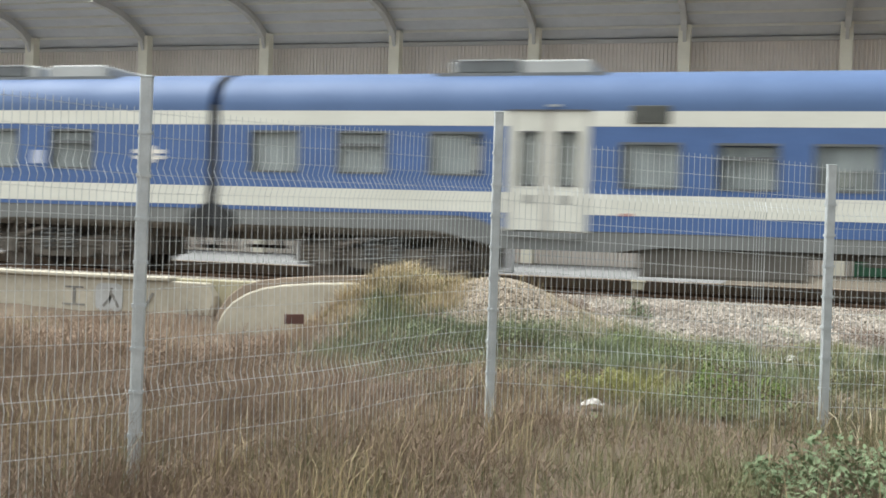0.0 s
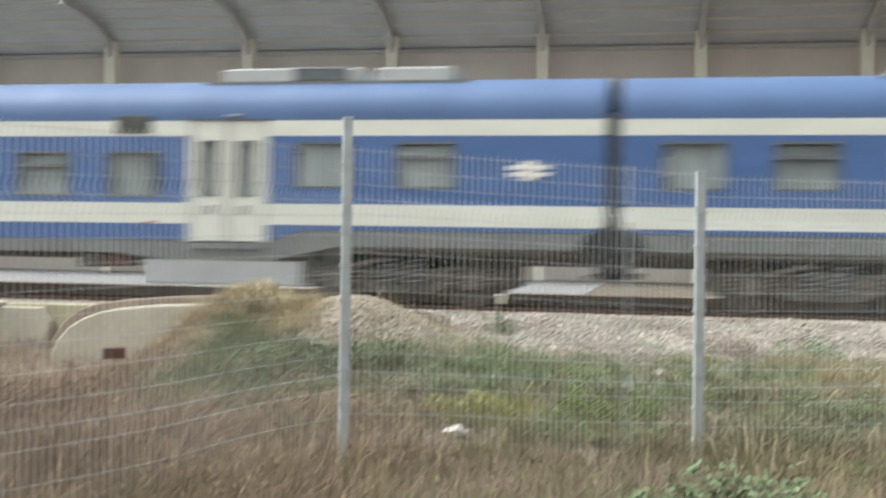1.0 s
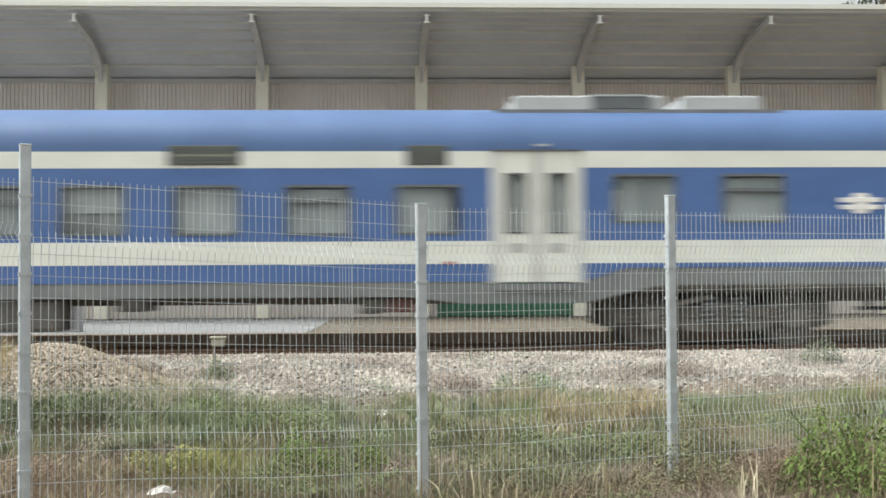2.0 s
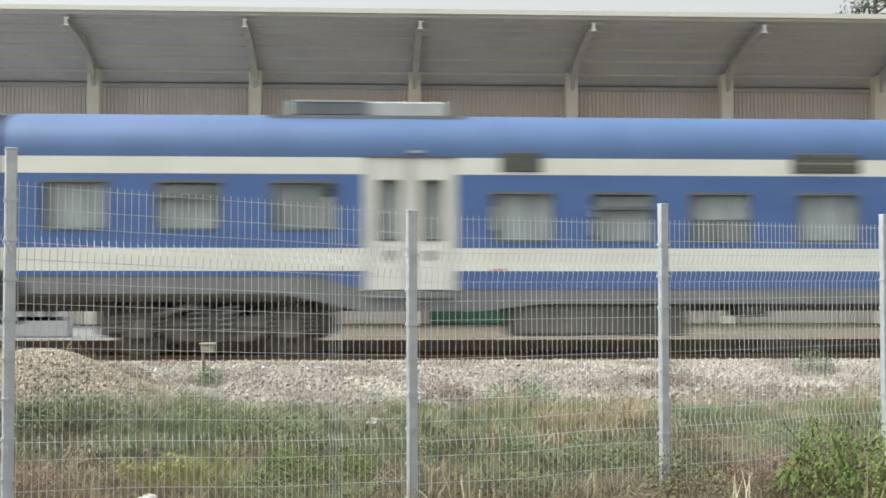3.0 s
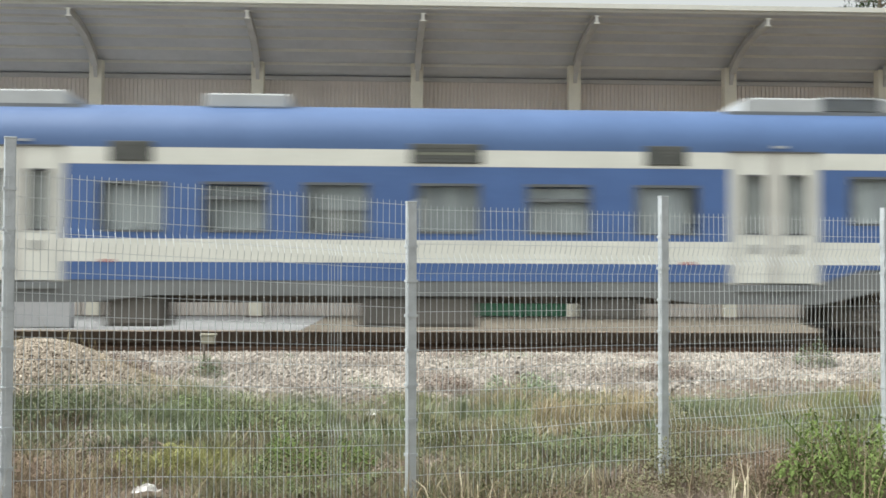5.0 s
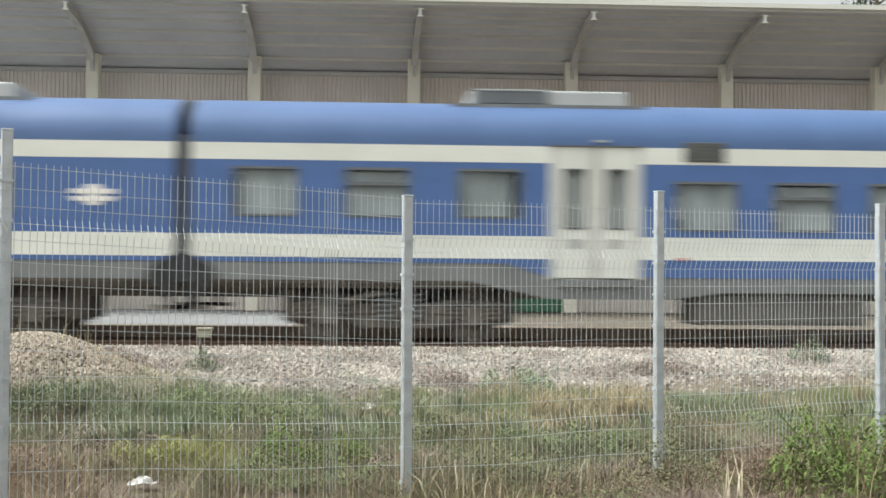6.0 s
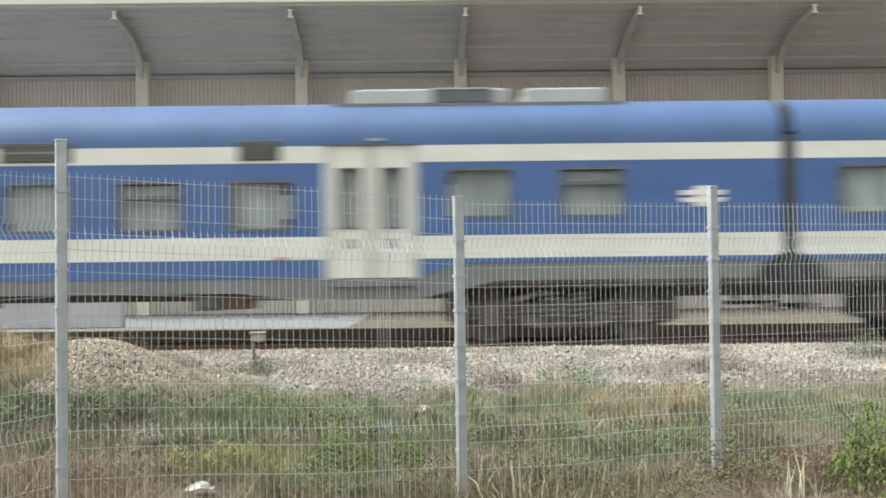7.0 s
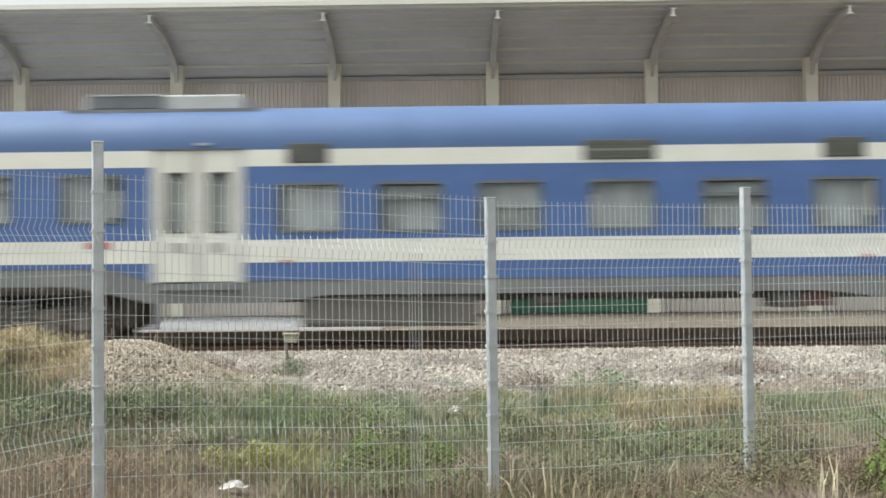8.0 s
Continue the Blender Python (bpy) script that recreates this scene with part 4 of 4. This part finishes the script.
def leaf_cover(name, n, area, keep, top, leaf, material, label, seed):
    """Small leaves strewn in a low layer, for the herbs between the grass."""
    rng = np.random.default_rng(seed)
    v, f = [], []
    while len(f) < n:
        x, y = rng.uniform(area[0], area[1]), rng.uniform(area[2], area[3])
        if rng.random() > keep(x, y):
            continue
        z = height(x, y) + top * (.6 + .5 * noise.noise((x * 1.1, y * 1.1, seed))) * rng.random() ** .6
        a, e = rng.uniform(0, math.tau), rng.uniform(-.2, .9)
        s = leaf * rng.uniform(.6, 1.4)
        dx, dy, dz = math.cos(a) * math.cos(e) * s, math.sin(a) * math.cos(e) * s, math.sin(e) * s
        px, py = -math.sin(a) * s * .3, math.cos(a) * s * .3
        b = len(v)
        v += [(x, y, z), (x + dx * .5 + px, y + dy * .5 + py, z + dz * .6), (x + dx, y + dy, z + dz * .8), (x + dx * .5 - px, y + dy * .5 - py, z + dz * .6)]
        f.append((b, b + 1, b + 2, b + 3))
    return scatter_mesh(name, v, f, material, label, "weeds")


leaf_cover("low_weeds", 80000, (-2.2, 15, -16.8, -11.6), lambda x, y: (heap_at(x, y) < .35) * patchy(x, y, .8, 31, -.12) * smooth01((-11.6 - y) / .6) * (.25 + .75 * smooth01((y + 15.6) / 1.2)), .3, .019, "leaf", "low green weeds among the grass", 21)
leaf_cover("dry_weeds", 30000, (-12, 9, -22, -14), lambda x, y: brown_zone(x, y) * patchy(x, y, .9, 33, -.15), .4, .017, "drybrown", "dry brown weed litter among the grass", 22)
leaf_cover("front_weeds", 16000, (1.5, 9, -18.5, -14.0), lambda x, y: patchy(x, y, .7, 35, .05), .34, .026, "leaf", "green herb clumps by the fence", 23)
blades("purple_grass", 22000, (-1, 11, -18.5, -13.5), lambda x, y: patchy(x, y, .6, 61, .1), (.2, .44), (.002, .004), 1.0, "mauve", "mauve-brown dry grass clumps", 26)


def tufts(name, n, area, keep, hgt, material, label, seed):
    """Round clumps of arching blades that stand out of the lower grass."""
    rng = random.Random(seed)
    v, f = [], []
    made = 0
    while made < n:
        cx, cy = rng.uniform(area[0], area[1]), rng.uniform(area[2], area[3])
        if rng.random() > keep(cx, cy):
            continue
        made += 1
        r, h = rng.uniform(.10, .28), rng.uniform(*hgt)
        for _ in range(rng.randint(60, 130)):
            a, q = rng.uniform(0, math.tau), r * .4 * rng.random()
            x, y = cx + math.cos(a) * q, cy + math.sin(a) * q
            z = height(x, y) - .02
            o, k = r * rng.uniform(.5, 1.6), h * rng.uniform(.5, 1.1)
            dx, dy = math.cos(a), math.sin(a)
            w = rng.uniform(.0015, .003)
            sx, sy = -dy * w, dx * w
            b = len(v)
            v += [(x - sx, y - sy, z), (x + sx, y + sy, z), (x + dx * o * .35 - sx, y + dy * o * .35 - sy, z + k * .7), (x + dx * o * .35 + sx, y + dy * o * .35 + sy, z + k * .7),
                  (x + dx * o * .8 - sx * .6, y + dy * o * .8 - sy * .6, z + k), (x + dx * o * .8 + sx * .6, y + dy * o * .8 + sy * .6, z + k), (x + dx * o * 1.25, y + dy * o * 1.25, z + k * .85)]
            f += [(b, b + 1, b + 3, b + 2), (b + 2, b + 3, b + 5, b + 4), (b + 4, b + 5, b + 6)]
    return scatter_mesh(name, v, f, material, label, "grass")


tufts("grass_tufts", 90, (-1.5, 13, -15.5, -12.6), lambda x, y: (heap_at(x, y) < .2) * clear(x, y), (.15, .32), "grass", "green arching grass tufts", 81)
tufts("pale_tufts", 20, (4.6, 9.5, -14.4, -12.6), lambda x, y: 1, (.18, .36), "straw", "pale arching straw tufts", 82)
tufts("bleached_tufts", 26, (4.9, 6.6, -13.7, -12.8), lambda x, y: 1, (.2, .4), "straw", "bleached arching straw tufts at the foot of the bank", 86)
tufts("brown_tufts", 45, (-9, 1.5, -20.5, -14), clear, (.18, .36), "drybrown", "brown arching dry tufts", 83)
tufts("olive_tufts", 110, (0, 12, -17.5, -13), clear, (.16, .34), "olive", "olive arching grass tufts", 84)
tufts("mound_tufts", 40, (-3.3, -1.2, -12.8, -11.0), mound_zone, (.12, .28), "moundstraw", "straw tufts on the mound", 85)


def leafy_bush(name, cx, cy, r, h, n, leaf, material, label, seed):
    rng = random.Random(seed)
    z = height(cx, cy)
    t = thing(name, label, "bush", at=(cx, cy, z))
    st = Geo()
    lv = Geo()
    for i in range(n):
        a, q = rng.uniform(0, math.tau), r * math.sqrt(rng.random())
        top = Vector((math.cos(a) * q, math.sin(a) * q, h * rng.uniform(.25, 1.0) ** .8 * rng.uniform(.85, 1.18) * (1 - .18 * (q / r) ** 2)))
        base = Vector((top.x * .3, top.y * .3, -.05))
        mid = base.lerp(top, .55) + Vector((0, 0, .06))
        st.tube([tuple(base), tuple(mid), tuple(top)], .006, 4)
        for k in range(9):
            p = base.lerp(mid, .4 + k * .12) if k < 5 else mid.lerp(top, (k - 4) * .25)
            d = Vector((rng.uniform(-1, 1), rng.uniform(-1, 1), rng.uniform(-.1, .7))).normalized()
            s = leaf * rng.uniform(.6, 1.3)
            for turn in (-38, 0, 38):
                e = Matrix.Rotation(radians(turn + rng.uniform(-12, 12)), 3, "Z") @ d
                q = s * (.75 if turn else 1)
                side = e.cross(Vector((0, 0, 1))).normalized() * q * .17
                up = Vector((0, 0, q * .12))
                b = len(lv.v)
                lv.v += [tuple(p), tuple(p + e * q * .5 + side + up), tuple(p + e * q - up * 1.5), tuple(p + e * q * .5 - side + up)]
                lv.f += [(b, b + 1, b + 2), (b, b + 2, b + 3)]
    tagged(part("stalk", st, material, t), kind="stuff")
    tagged(part("foliage", lv, material, t), kind="stuff")


def herb_clump(name, cx, cy, r, h, n, leaf, material, label, seed, category="shrub"):
    """Low lumpy mass of small leaves on a few twigs, with an uneven outline."""
    rng = random.Random(seed)
    z = height(cx, cy)
    t = thing(name, label, category, at=(cx, cy, z))
    st, lv = Geo(), Geo()
    for _ in range(int(n / 40)):
        a, q = rng.uniform(0, math.tau), r * rng.uniform(.1, .8)
        st.cyl((math.cos(a) * q * .7, math.sin(a) * q * .7, height(cx + math.cos(a) * q * .7, cy + math.sin(a) * q * .7) - z - .02),
               (math.cos(a) * q, math.sin(a) * q, h * rng.uniform(.4, .85)), .004, .002, 4)
    made = 0
    while made < n:
        a, q = rng.uniform(0, math.tau), math.sqrt(rng.random())
        x, y = math.cos(a) * q * r, math.sin(a) * q * r
        lump = noise.noise(((cx + x) * 3.2, (cy + y) * 3.2, seed)) + .5 * noise.noise(((cx + x) * 8, (cy + y) * 8, seed))
        top = h * math.sqrt(max(0, 1 - q * q)) * (.75 + .75 * lump)
        if top < .04 or rng.random() > .55 + lump:
            continue
        made += 1
        p = Vector((x, y, height(cx + x, cy + y) - z + top * rng.random() ** .55))
        a, e = rng.uniform(0, math.tau), rng.uniform(-.5, 1.1)
        w = leaf * rng.uniform(.6, 1.4)
        d = Vector((math.cos(a) * math.cos(e), math.sin(a) * math.cos(e), math.sin(e))) * w
        side = Vector((-math.sin(a), math.cos(a), rng.uniform(-.4, .4))) * w * (.26 if leaf < .06 else .15)
        droop = Vector((0, 0, (-.18 if leaf < .06 else -.5) * w))
        b = len(lv.v)
        lv.v += [tuple(p), tuple(p + d * .5 + side), tuple(p + d + droop), tuple(p + d * .5 - side)]
        lv.f.append((b, b + 1, b + 2, b + 3))
    tagged(part("stalk", st, "drybrown", t), kind="stuff")
    tagged(part("foliage", lv, material, t), kind="stuff")


herb_clump("thistle_bush", 4.05, -20.0, .85, .46, 3000, .055, "thistle", "grey-green broad-leaved weed by the fence", 3, "bush")
herb_clump("weed_bush", 7.55, -17.0, .85, .74, 4200, .066, "bushleaf", "fresh green leafy weed bush by the fence", 4, "bush")
leafy_bush("weed_sprigs", 7.5, -17.0, .7, .66, 16, .045, "bushleaf", "upright green weed sprigs in the leafy bush", 12)
herb_clump("weed_bush", 2.95, -15.9, .75, .4, 4800, .034, "bushleaf", "low dark green weed patch in the grass", 5, "bush")
herb_clump("weed_bush", 5.3, -11.6, .5, .36, 2200, .034, "greyleaf", "small grey-green weed at the foot of the ballast", 6, "bush")
herb_clump("weed_bush", 1.6, -15.6, .5, .3, 2200, .034, "moundgreen", "low yellowish green weed tuft", 7, "bush")
herb_clump("dry_shrub", 6.3, -15.7, .6, .55, 4200, .028, "olive", "olive brown twiggy shrub by a fence post", 8)
herb_clump("dry_shrub", 4.4, -14.6, .75, .36, 3600, .028, "olive", "low olive shrub in the mixed grass", 9)
herb_clump("dry_shrub", 2.45, -14.1, .7, .34, 3600, .03, "leaf", "dark green low shrub behind the fence", 10)
herb_clump("dry_shrub", .2, -14.1, .9, .3, 4600, .028, "grass", "sage green low shrub at the foot of the gravel heap", 13)
herb_clump("dry_shrub", 1.9, -13.4, .9, .3, 4200, .03, "leaf", "dark green low shrub before the gravel", 14)
herb_clump("dry_shrub", -1.0, -14.2, .9, .4, 4600, .028, "grass", "sage green shrub below the mound", 15)
herb_clump("dry_shrub", -2.2, -17.0, 1.1, .6, 6500, .026, "drybrown", "dense brown brush in the dry grass", 16)
herb_clump("dry_shrub", -4.6, -15.6, 1.3, .6, 6500, .026, "pink", "reddish brown brush before the concrete wall", 17)
herb_clump("dry_shrub", 5.3, -17.3, .7, .3, 3600, .02, "drybrown", "mauve brown dry brush behind the fence", 18)
herb_clump("dry_shrub", .3, -16.4, .8, .4, 4200, .026, "drybrown", "brown brush beside the fence corner", 19)
herb_clump("dry_shrub", 6.0, -16.95, .6, .46, 3600, .03, "olive", "olive green brush at the foot of a fence post", 71)
herb_clump("dry_shrub", 6.75, -16.7, .5, .44, 3000, .026, "drybrown", "brown twiggy brush between the post and the bush", 72)
herb_clump("dry_shrub", 4.7, -16.6, .8, .36, 3600, .028, "olive", "low olive brush behind the mesh", 73)
herb_clump("dry_shrub", 5.2, -15.3, .8, .34, 3600, .03, "leaf", "low green brush in the mixed grass", 74)
herb_clump("dry_shrub", 3.9, -16.1, .6, .36, 3000, .026, "mauve", "mauve brown brush by a fence post", 75)
herb_clump("dry_shrub", .9, -15.2, .7, .28, 3000, .026, "mauve", "low mauve brush beside the yellow tuft", 76)
herb_clump("weed", 9.7, -9.8, .3, .42, 900, .035, "thistle", "grey-green weed growing through the ballast", 61, "weed")
herb_clump("weed", 1.2, -10.6, .28, .28, 700, .032, "thistle", "small grey-green weed growing through the ballast", 62, "weed")
herb_clump("weed", .45, -11.6, .32, .24, 900, .03, "mauve", "withered mauve weed at the foot of the gravel", 63, "weed")
herb_clump("weed", 7.4, -10.6, .4, .2, 900, .03, "mauve", "withered mauve weed in the ballast", 64, "weed")
herb_clump("weed", 4.4, -11.3, .4, .2, 900, .03, "mauve", "withered mauve weed at the foot of the ballast", 65, "weed")
herb_clump("weed", 11.0, -10.4, .45, .22, 900, .03, "mauve", "withered mauve weed low in the ballast", 66, "weed")
blades("thatch_grass", 6000, (6.6, 8.4, -16.6, -13.6), lambda x, y: smooth01(1.4 - math.hypot((x - 7.2) / .7, (y + 15.0) / 1.2)), (.2, .5), (.0018, .0034), 1.6, "pink", "collapsed pale reddish dry grass beside the bush", 31)
blades("brown_brush", 26000, (-9, 1.3, -22.4, -16.5), lambda x, y: smooth01((1.3 - x) / 1.0) * (.25 + .75 * patchy(x, y, .8, 73, -.1)), (.35, .85), (.0014, .0028), .9, "drybrown", "tall tangled brown brush before the fence", 32)
blades("yellow_stalks", 2200, (-7, 2.0, -22.6, -19.6), lambda x, y: patchy(x, y, 1.2, 75, -.05), (.4, .85), (.0022, .004), .45, "moundstraw", "yellowish straw stalks at the near edge", 33)
blades("bank_grass", 20000, (3.6, 11.5, -13.7, -11.7), lambda x, y: patchy(x, y, .8, 77, -.2), (.2, .5), (.002, .004), .8, "bankgrass", "yellowish green grass on the foot of the bank", 34)


def make_litter(x, y, w, seed):
    rng = random.Random(seed)
    g = Geo()
    n, m = 9, 5
    for j in range(m):
        for i in range(n):
            a = math.tau * i / n
            q = w * (1 - j / (m - .6)) * rng.uniform(.85, 1.1)
            g.v.append((math.cos(a) * q, math.sin(a) * q * .7, .02 + w * .45 * math.sin(j / m * 1.5) + rng.uniform(-.015, .02)))
    for j in range(m - 1):
        for i in range(n):
            k = (i + 1) % n
            g.f.append((j * n + i, j * n + k, (j + 1) * n + k, (j + 1) * n + i))
    g.f.append(tuple((m - 1) * n + i for i in range(n)))
    ob = part("plastic_bag", g, "litter")
    ob.location = (x, y, height(x, y) + .04)
    tagged(ob, "crumpled white plastic bag lying in the grass", "litter")


leaf_cover("ballast_weeds", 24000, (0, 14, -11.4, -8.6), lambda x, y: patchy(x, y, 1.0, 91, .05), .12, .022, "mauve", "withered mauve weeds between the ballast stones", 41)
leaf_cover("ballast_herbs", 2500, (0, 14, -11.6, -9.0), lambda x, y: patchy(x, y, 1.6, 93, .3), .16, .024, "greyleaf", "small grey-green herbs between the ballast stones", 42)

make_litter(3.46, -12.6, .12, 1)
make_litter(1.64, -16.6, .125, 2)


def make_tree(x, y, h, seed):
    rng = random.Random(seed)
    t = thing("tree", "tall dark evergreen tree behind the station roof", "tree", at=(x, y, -.4))
    tr = Geo()
    tr.cyl((0, 0, -.3), (.2, 0, h * .5), .35, .22, 10).cyl((.2, 0, h * .5), (0, .1, h * .95), .22, .05, 8)
    lv = Geo()
    for i in range(46):
        z = h * (.3 + .68 * i / 46)
        a = rng.uniform(0, math.tau)
        ln = (h * .30) * (1.05 - (z / h) ** 2 * .75) * rng.uniform(.6, 1.1)
        tip = Vector((math.cos(a) * ln, math.sin(a) * ln, z + ln * .25))
        tr.cyl((.1, 0, z), tuple(tip), .07, .015, 5)
        for k in range(130):
            p = Vector((.1, 0, z)).lerp(tip, rng.uniform(.25, 1.05)) + Vector((rng.gauss(0, .35), rng.gauss(0, .35), rng.gauss(0, .28)))
            d = Vector((rng.uniform(-1, 1), rng.uniform(-1, 1), rng.uniform(-1, 1))).normalized()
            e = d.orthogonal().normalized()
            s = rng.uniform(.1, .22)
            b = len(lv.v)
            lv.v += [tuple(p), tuple(p + d * s + e * s * .35), tuple(p + d * 2 * s), tuple(p + d * s - e * s * .35)]
            lv.f.append((b, b + 1, b + 2, b + 3))
    part("trunk", tr, "bark", t)
    part("crown", lv, "treeleaf", t)


make_tree(31.9, 40, 23.2, 8)


# ================= movement =================


def gap_at(t):
    for (a, ga), (b, gb) in zip(GAP, GAP[1:]):
        if t <= b:
            return ga + (gb - ga) * (t - a) / (b - a)
    return GAP[-1][1]


def motions():
    steps = [i / FPS for i in range(8 * FPS + 1)]
    for k, c in enumerate(COACHES):
        walk(c, [(t, pose(g + (k - 1) * LEN, RAIL_Y, 0)) for t, g in GAP])
        for o in c.children_recursive:
            if o.name.startswith("wheelset"):
                x, y, z = o.location
                walk(o, [(t, pose(x, y, z, 0, math.degrees((gap_at(t) - GAP[0][1]) / .46), 0)) for t in steps])


motions()
